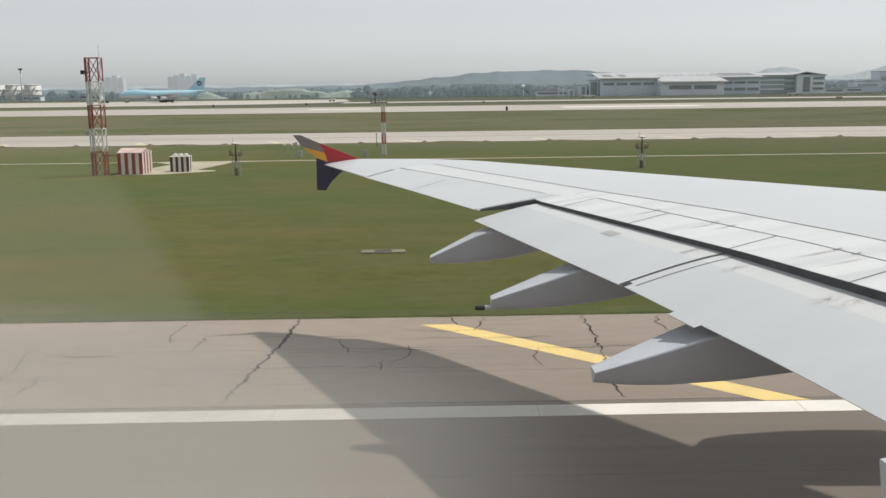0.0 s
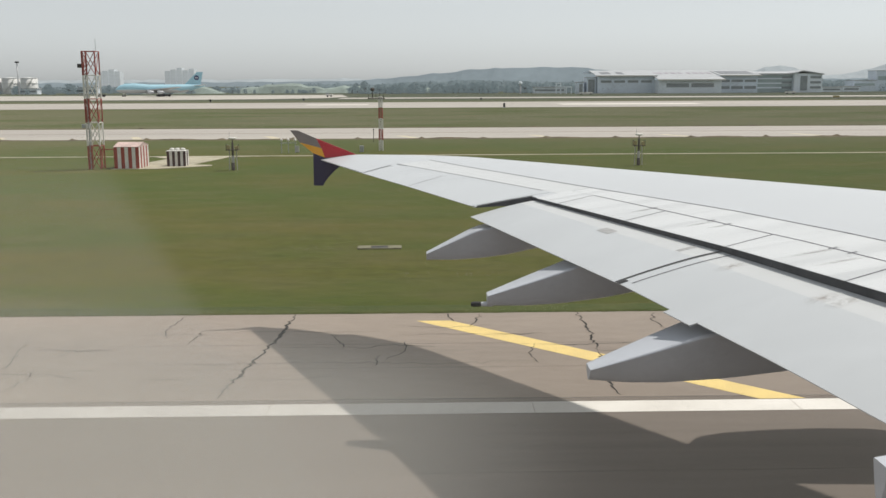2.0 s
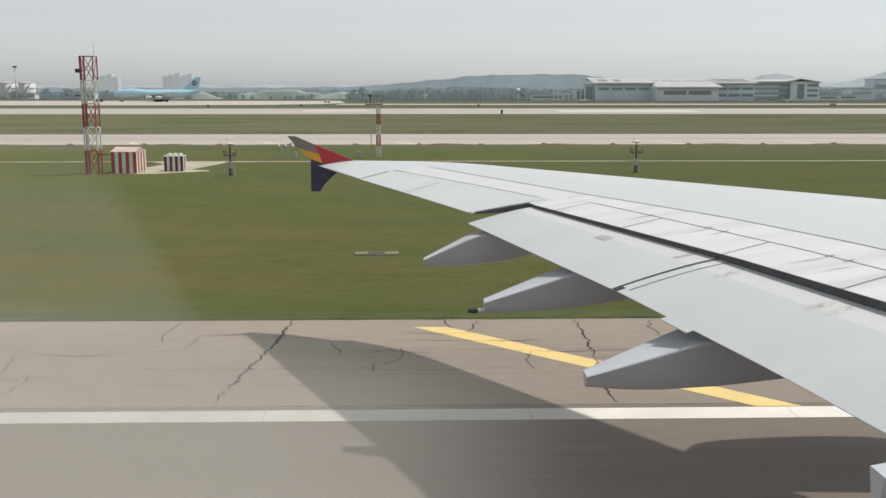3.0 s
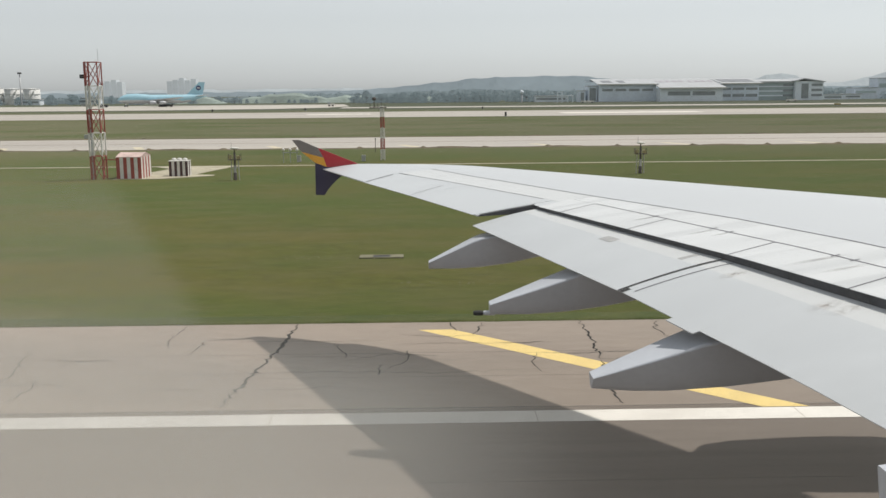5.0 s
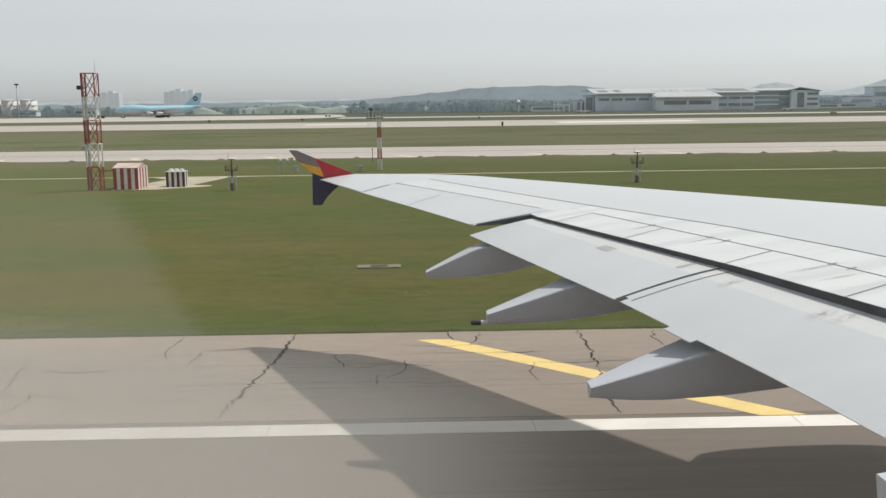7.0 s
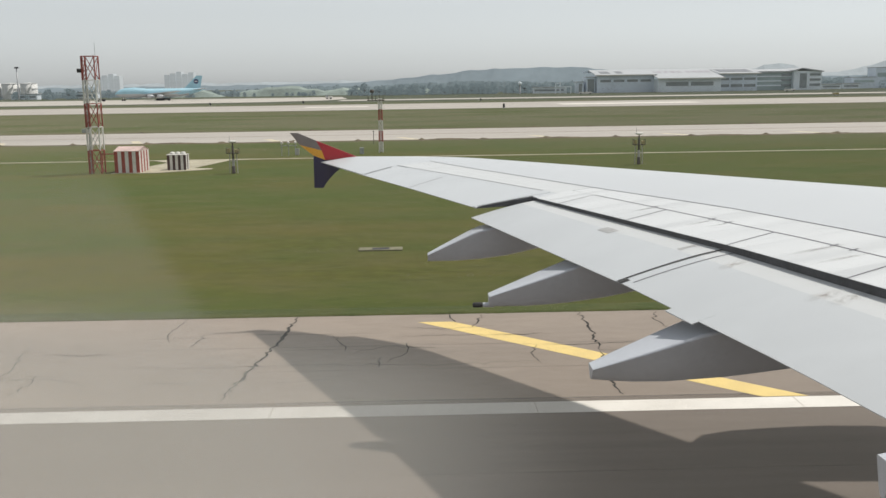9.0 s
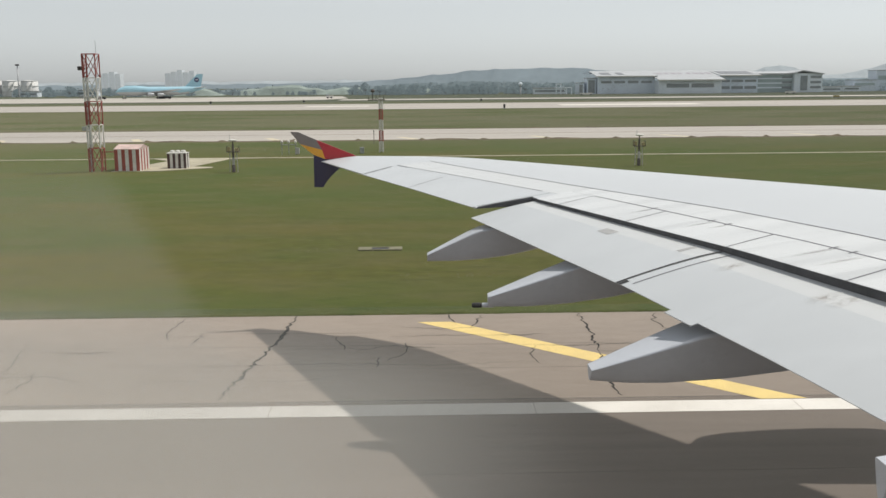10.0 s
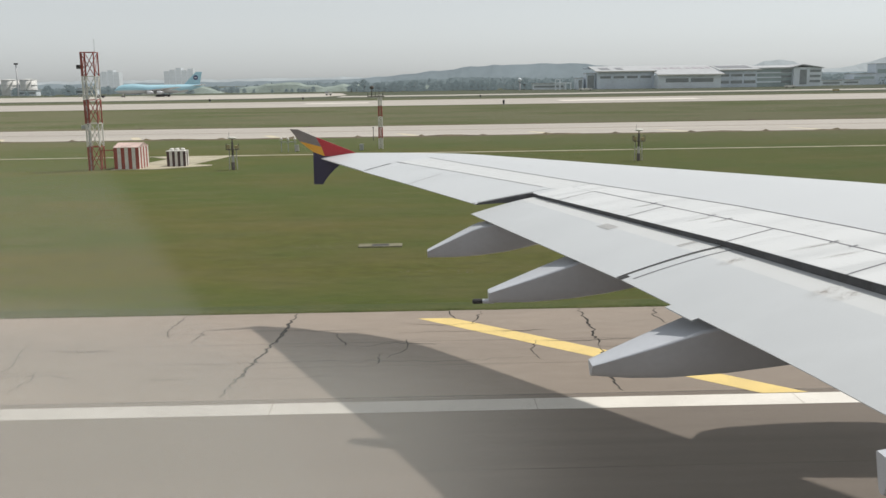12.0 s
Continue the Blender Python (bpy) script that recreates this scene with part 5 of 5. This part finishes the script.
part("cladding", ribbed(bmesh.new(), 184, 233, -14, 0.6, 9.8, 3.6), CLADDING_WHITE, hangar)
part("right_wall", boxed(233, 266, 0, 60, 0, 13.3), CLADDING, hangar)
part("cladding", ribbed(bmesh.new(), 233, 266, 0, 0.6, 13.0), CLADDING, hangar)
part("roof", gable(137.5, 186, -2.5, 34, 13.4, 17.6), ROOF, hangar, "pale metal roof with skylights")
part("middle_roof", gable(183, 235, -17, 34, 10.2, 17.7), ROOF, hangar, "pale metal roof")
part("roof", gable(235.2, 268, -2.5, 34, 13.4, 17.6), ROOF, hangar, "pale metal roof")
part("back_roof", boxed(137.5, 268, 34, 60, 16.0, 17.4), CLADDING, hangar)
part("eave", boxed(137, 184, -3.0, -2.4, 13.1, 13.9), WHITE, hangar)
part("eave", boxed(182.6, 235.4, -17.6, -17.0, 9.8, 10.7), WHITE, hangar)
part("eave", boxed(235.4, 268.6, -3.0, -2.4, 13.1, 13.9), WHITE, hangar)
for x0, w, ya, yb in ((143, 7.5, 6, 20), (156, 5, 6, 20), (238, 26, 6, 24)):
    sl = (17.6 - 13.4) / 36.5
    part("skylight", loft(bmesh.new(), [[(x, ya, 13.4 + sl * (ya + 2.5) + 0.52), (x, yb, 13.4 + sl * (yb + 2.5) + 0.52), (x, yb, 13.4 + sl * (yb + 2.5) + 0.7), (x, ya, 13.4 + sl * (ya + 2.5) + 0.7)] for x in (x0, x0 + w)]), SKYLIGHT, hangar)
# faded painted marks in a row along the upper roof
sm = (17.7 - 10.2) / 51
for i in range(9):
    x0 = 184.5 + 5.4 * i + (1.6 if i > 4 else 0)
    w = 3.2 if i % 3 else 3.9
    part("roof_marking", loft(bmesh.new(), [[(x, y, 10.2 + sm * (y + 17) + h) for y, h in ((12, 0.4), (20, 0.4), (20, 0.58), (12, 0.58))] for x in (x0, x0 + w)]), ROOF_MARK, hangar, "plain faded painted bar")
window_row(hangar, [141.5 + 10.6 * i for i in range(4)], 8.4, -0.02, 8.2, 10.0)
window_row(hangar, [190, 209.5], 17.5, -14.02, 4.6, 7.6)
window_row(hangar, [234.5, 245, 255.5], 9.2, -0.02, 8.4, 10.2)
window_row(hangar, [234.5, 245, 255.5], 9.2, -0.02, 3.0, 5.2)
for x0, x1, h in ((131, 138.5, 12.0), (124, 129, 8.5)):
    t = thing("stair_tower", "grey block with dark glass front beside the hangar", "building", (x0, HY + 4, -0.02), "blocks beside the hangar")
    part("outer_wall", boxed(0, x1 - x0, 0, 14, 0, h), CLADDING, t)
    part("glass_front", boxed(1.2, x1 - x0 - 1.2, -0.3, 0, 0.6, h - 1.2), GLASS_DARK, t)
    part("roof", boxed(-0.3, x1 - x0 + 0.3, -0.5, 14.3, h, h + 0.5), ROOF, t)
office = thing("office_block", "grey office building with glazed front and white end wall", "office", (0, HY + 6, -0.02))
part("glazed_wing", boxed(266.5, 297, 2, 26, 0, 14.2), GLASS_BLUE, office, "blue-green glazed wing")
for z in (3.2, 6.8, 10.4, 13.6):
    part("floor_band", boxed(266.5, 297, 1.6, 2, z, z + 1.0), CLADDING_WHITE, office)
part("canopy_roof", gable(264, 299, 0, 26, 14.2, 16.0, 0.8), ROOF, office)
part("end_wall", boxed(296.5, 319, -2, 26, 0, 15.0), CLADDING_WHITE, office, "white end wall")
part("end_roof", loft(bmesh.new(), [[(295, y, 15.4), (303, y, 17.3), (320, y, 14.6), (320, y, 14.0), (303, y, 16.4), (295, y, 14.6)] for y in (-4, 28)]), ROOF, office)
part("tall_window", boxed(301.5, 307, -2.3, -2.02, 1.5, 13.0), GLASS_DARK, office, "tall dark glazed slot")
for z in (3.0, 7.0, 11.0):
    part("window", boxed(309.5, 318, -2.3, -2.02, z, z + 1.8), GLASS_DARK, office)
for z in (3.0, 7.0, 11.0):
    part("window", boxed(288, 296, -2.3 + 3.6, -2.02 + 3.6, z, z + 1.8), GLASS_DARK, office)

# ---- fuel tanks, lamp masts, flats ----
def storage_tank(x, y, r, h):
    tk = thing("storage_tank", "white cylindrical fuel storage tank with shallow cone roof", "tank", (x, y, -0.02), "fuel storage tanks")
    part("shell", lathe(bmesh.new(), [(r, 0), (r, h), (r - 0.2, h)], "z", 40), TANK, tk, "", True)
    part("roof", lathe(bmesh.new(), [(r + 0.15, h), (r + 0.15, h + 0.25), (0, h + r * 0.12)], "z", 40), TANK, tk)
    for z in (h * 0.33, h * 0.66):
        part("wind_girder", lathe(bmesh.new(), [(r, z), (r + 0.3, z), (r + 0.3, z + 0.3), (r, z + 0.3)], "z", 40), TANK, tk)
    bm = bmesh.new()
    for i in range(16):
        a = -2.2 + i * 0.09
        c = Vector((math.cos(a), math.sin(a), 0)) * (r + 0.6)
        box(bm, c.x - 0.5, c.x + 0.5, c.y - 0.4, c.y + 0.4, h * i / 16, h * i / 16 + 0.3)
    part("stair", bm, TANK, tk)


for i in range(14):
    storage_tank(-376 - 17.4 * i - (6 if i > 4 else 0), 950, 7.7 + 0.4 * (i % 3 == 1), 14.6 + 0.8 * (i % 4 == 2))



def lamp_mast(x, y, h):
    m = thing("floodlight_mast", "tall slim steel floodlight mast", "lamp mast", (x, y, -0.02), "floodlight masts")
    part("shaft", lathe(bmesh.new(), [(0.75, 0), (0.4, h), (0, h)], "z", 12), GALV, m, "", True)
    part("crown", boxed(-1.7, 1.7, -0.5, 0.5, h - 0.4, h + 0.9), BLACK, m, "dark floodlight crown")


for x, h in ((-358, 28), (-388, 29), (-450, 28), (-640, 26)):
    lamp_mast(x, 880, h)


def flats(x, y, w, d, h, n):
    b = thing("apartment_block", "pale grey high-rise apartment block far across the field", "apartment block", (x, y, -0.02), "far apartment blocks")
    for i in range(n):
        hh = h * (0.86 + 0.14 * ((i * 37) % 5) / 4)
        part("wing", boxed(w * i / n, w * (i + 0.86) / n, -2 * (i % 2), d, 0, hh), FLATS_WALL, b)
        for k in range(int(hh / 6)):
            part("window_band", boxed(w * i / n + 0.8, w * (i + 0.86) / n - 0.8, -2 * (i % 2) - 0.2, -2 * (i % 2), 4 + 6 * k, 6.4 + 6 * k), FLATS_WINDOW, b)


flats(-574, 1750, 43, 20, 34, 4)
flats(-454, 1750, 53, 20, 36, 5)
flats(-1150, 1750, 60, 20, 30, 4)

for x0, x1, y, h, lab in ((-318, -296, 900, 5.5, "low white service building with flat roof"), (-369, -346, 890, 4.8, "low dark-fronted service building"), (330, 346, 800, 3.6, "low white shed behind the hangars"), (352, 366, 810, 4.0, "low white shed among trees"), (92, 118, 800, 4.5, "low white store building among trees")):
    b = thing("service_building", lab, "building", (x0, y, -0.02), "low service buildings")
    part("outer_wall", boxed(0, x1 - x0, 0, 10, 0, h), CLADDING_WHITE, b)
    part("roof", boxed(-0.6, x1 - x0 + 0.6, -0.8, 10.6, h, h + 0.6), ROOF, b)
    part("window", boxed(1.0, x1 - x0 - 1.0, -0.12, 0.0, h * 0.35, h * 0.7), GLASS_DARK, b)

radome = thing("radome", "small white radar dome on a grey mast among trees", "radar", (79, 780, -0.02))
part("mast", lathe(bmesh.new(), [(0.8, 0), (0.6, 6.9), (0, 6.9)], "z", 12), GALV, radome, "", True)
part("dome", lathe(bmesh.new(), [(0.7, 6.7), (1.3, 7.2), (1.6, 8.1), (1.25, 9.1), (0.6, 9.5), (0, 9.6)], "z", 20), CLADDING_WHITE, radome, "white ball-shaped cover", True)
gantry = thing("steel_gantry", "white steel gantry frame beside the hangar", "gantry", (106, 768, -0.02))
for x in (0, 3.5, 8, 12):
    part("post", boxed(x - 0.4, x + 0.4, -0.4, 0.4, 0, 8.0 if x < 6 else 5.4), CLADDING_WHITE, gantry)
part("beam", boxed(-0.6, 12.6, -0.5, 0.5, 4.8, 5.6), CLADDING_WHITE, gantry)
part("beam", boxed(-0.6, 4.1, -0.5, 0.5, 7.5, 8.2), CLADDING_WHITE, gantry)
for x, y, w, h in ((362, 815, 20, 9), (384, 820, 30, 17)):
    b = thing("airport_block", "hazy grey flat-roofed airport block behind trees", "building", (x, y, -0.02), "airport blocks")
    part("outer_wall", boxed(0, w, 0, 16, 0, h), CLADDING, b)
    part("window_band", boxed(1.5, w - 1.5, -0.2, 0, h * 0.55, h * 0.75), GLASS_BLUE, b)
    part("roof", boxed(-0.4, w + 0.4, -0.4, 16.4, h, h + 0.5), ROOF, b)

# ---- terminal pier and tower further along ----
term = thing("terminal_building", "long low terminal with pale roof and column front", "terminal", (530, 800, -0.02))
part("hall", boxed(0, 190, 4, 40, 0, 10), GLASS_BLUE, term)
part("roof", boxed(-4, 194, -2, 44, 10, 12), ROOF, term)
for i in range(20):
    part("column", boxed(i * 9.9, i * 9.9 + 1.2, 0, 1.2, 0, 10), CLADDING_WHITE, term)
part("roof_box", boxed(80, 110, 10, 30, 12, 20), CLADDING, term)
tower = thing("control_tower", "concrete control tower with wide glazed cab", "tower", (660, 1250, -0.02))
part("shaft", lathe(bmesh.new(), [(5, 0), (3.6, 40), (3.6, 46)], "z", 20), APARTMENT, tower)
part("cab", lathe(bmesh.new(), [(3.6, 46), (7, 49), (7.5, 53), (0, 54)], "z", 20), GLASS_DARK, tower)
for x, w, h in ((585, 46, 26), (634, 60, 30), (700, 40, 24)):
    b = thing("airport_block", "large grey airport service block behind trees", "building", (x, 1180, -0.02), "airport blocks")
    part("outer_wall", boxed(0, w, 0, 30, 0, h), CLADDING, b)
    part("upper_storey", boxed(w * 0.3, w * 0.8, 4, 26, h, h + 7), CLADDING_WHITE, b)
    part("window_band", boxed(2, w - 2, -0.3, 0, h * 0.5, h * 0.62), GLASS_DARK, b)


# ---- far trees and hills ----
def clump(bm, c, r, rr):
    """A ragged little ball of leaf tufts."""
    for k in range(4):
        p = Vector(c) + Vector((rr.gauss(0, 0.5), rr.gauss(0, 0.5), rr.gauss(0, 0.4))) * r
        vs = [bm.verts.new(p + Vector((rr.uniform(-1, 1), rr.uniform(-1, 1), rr.uniform(-0.9, 0.9))).normalized() * r * rr.uniform(0.5, 1.0)) for q in range(4)]
        for tri in ((0, 1, 2), (0, 2, 3), (0, 3, 1), (1, 3, 2)):
            bm.faces.new([vs[q] for q in tri])


def tree_kind(seed):
    rr = random.Random(seed)
    t = thing("tree", "broad-leaved tree in full leaf, hazy with distance", "tree", group="trees across the field")
    bm = bmesh.new()
    h = 7.5
    loft(bm, [[(0.28 * (1 - f) * math.cos(a) + 0.1 * f, 0.28 * (1 - f) * math.sin(a), h * 0.6 * f) for a in (2 * math.pi * i / 7 for i in range(7))] for f in (0, 0.4, 0.8)])
    for k in range(5):
        a = rr.uniform(0, 6.28)
        bar(bm, (0, 0, h * rr.uniform(0.25, 0.4)), (1.6 * math.cos(a), 1.6 * math.sin(a), h * rr.uniform(0.5, 0.8)), 0.08, 5)
    part("trunk", bm, BARK, t)
    bm = bmesh.new()
    for k in range(95):
        a, q = rr.uniform(0, 6.28), rr.random() ** 0.5
        z = rr.uniform(0.06, 1.0)
        rad = 2.9 * max(0.05, 1 - z ** 2.6) ** 0.5
        clump(bm, (q * rad * math.cos(a), q * rad * math.sin(a), h * z), rr.uniform(0.5, 0.95), rr)
    # crown colour and glow carry the distance haze
    part("crown", bm, WOODS_HAZE, t)
    return t


kinds = [tree_kind(i) for i in range(5)]
spots = []
rt = random.Random(11)
for k in range(270):
    side = rt.random()
    if side < 0.30:
        x, y = rt.uniform(-700, -180), rt.uniform(840, 900)
    elif side < 0.72:
        x, y = rt.uniform(-60, 130), rt.uniform(800, 860)
    else:
        x, y = rt.uniform(322, 560), rt.uniform(820, 900)
    spots.append((x, y))
spots += [(rt.uniform(-168, -92), rt.uniform(866, 876)) for k in range(13)]
for i, (x, y) in enumerate(spots):
    sc = rt.uniform(0.65, 1.35) if i < 270 else rt.uniform(0.42, 0.7)
    m = pose(x, y, -0.05, 0, 0, rt.uniform(0, 360))
    if i < 5:
        kinds[i].matrix_basis = m
        continue
    o = copy_thing(kinds[i % 5], m)
    o.scale = (sc * rt.uniform(1.1, 2.4), sc, sc * rt.uniform(0.7, 1.0))
# green netted earth banks
for x, w, h in ((-170, 90, 8.0), (-95, 60, 6.5), (-250, 70, 7.0), (-20, 40, 5.0)):
    bm = bmesh.new()
    rows = []
    for i in range(13):
        f = i / 12
        hh = h * math.sin(math.pi * f) ** 0.5 * (0.85 + 0.3 * rt.random())
        rows.append([(x + w * f, 880, -0.1), (x + w * f, 886, hh * 0.75), (x + w * f, 894, hh), (x + w * f, 910, -0.1)])
    loft(bm, rows, closed=False, caps=False)
    tagged(part("earth_bank", bm, NETTING), "pale green netted earth bank", "bank", "earth banks", "structure")
BELT = [(-1300, 6.5), (-330, 5.5), (-200, 4.6), (-110, 7.5), (-20, 9.5), (320, 10.5), (1400, 9.0)]
bm = bmesh.new()
rh = random.Random(5)
prev = None
for k in range(1351):
    x = -1300 + 2.0 * k
    tall = lerp_table(BELT, x) + 2.4 * noise.noise(Vector((x * 0.011, 0, 0))) + 1.6 * noise.noise(Vector((x * 0.06, 4, 0))) + rh.gauss(0, 0.5)
    cur = [bm.verts.new(v) for v in ((x, 966, -0.2), (x, 967, tall * 0.55 + rh.gauss(0, 0.3)), (x + rh.gauss(0, 0.4), 970, tall), (x, 976, -0.2))]
    if prev:
        for q in range(3):
            bm.faces.new((prev[q], cur[q], cur[q + 1], prev[q + 1]))
    prev = cur
    for q in range(2):
        clump(bm, (x + rh.uniform(-1, 1), 962 + rh.uniform(0, 8), max(0.6, tall * rh.uniform(0.2, 0.98))), rh.uniform(0.9, 1.9), rh)
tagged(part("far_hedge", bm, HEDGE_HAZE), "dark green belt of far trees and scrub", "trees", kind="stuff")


def ridge(name, y, x0, x1, profile, material, label, rough, seed):
    """A wooded ridge line far away: profile gives x and height."""
    bm = bmesh.new()
    n = 260
    low, top, back = [], [], []
    for i in range(n + 1):
        x = x0 + (x1 - x0) * i / n
        h = lerp_table(profile, x)
        h += rough * (noise.noise(Vector((x * 0.02, seed, 0))) + 0.6 * noise.noise(Vector((x * 0.07, seed, 3))))
        low.append(bm.verts.new((x, y, -5)))
        top.append(bm.verts.new((x, y + 120, max(1.0, h))))
        back.append(bm.verts.new((x, y + 400, -5)))
    for i in range(n):
        bm.faces.new((low[i], low[i + 1], top[i + 1], top[i]))
        bm.faces.new((top[i], top[i + 1], back[i + 1], back[i]))
    return tagged(part(name, bm, material, None, ""), label, "hill", kind="structure")


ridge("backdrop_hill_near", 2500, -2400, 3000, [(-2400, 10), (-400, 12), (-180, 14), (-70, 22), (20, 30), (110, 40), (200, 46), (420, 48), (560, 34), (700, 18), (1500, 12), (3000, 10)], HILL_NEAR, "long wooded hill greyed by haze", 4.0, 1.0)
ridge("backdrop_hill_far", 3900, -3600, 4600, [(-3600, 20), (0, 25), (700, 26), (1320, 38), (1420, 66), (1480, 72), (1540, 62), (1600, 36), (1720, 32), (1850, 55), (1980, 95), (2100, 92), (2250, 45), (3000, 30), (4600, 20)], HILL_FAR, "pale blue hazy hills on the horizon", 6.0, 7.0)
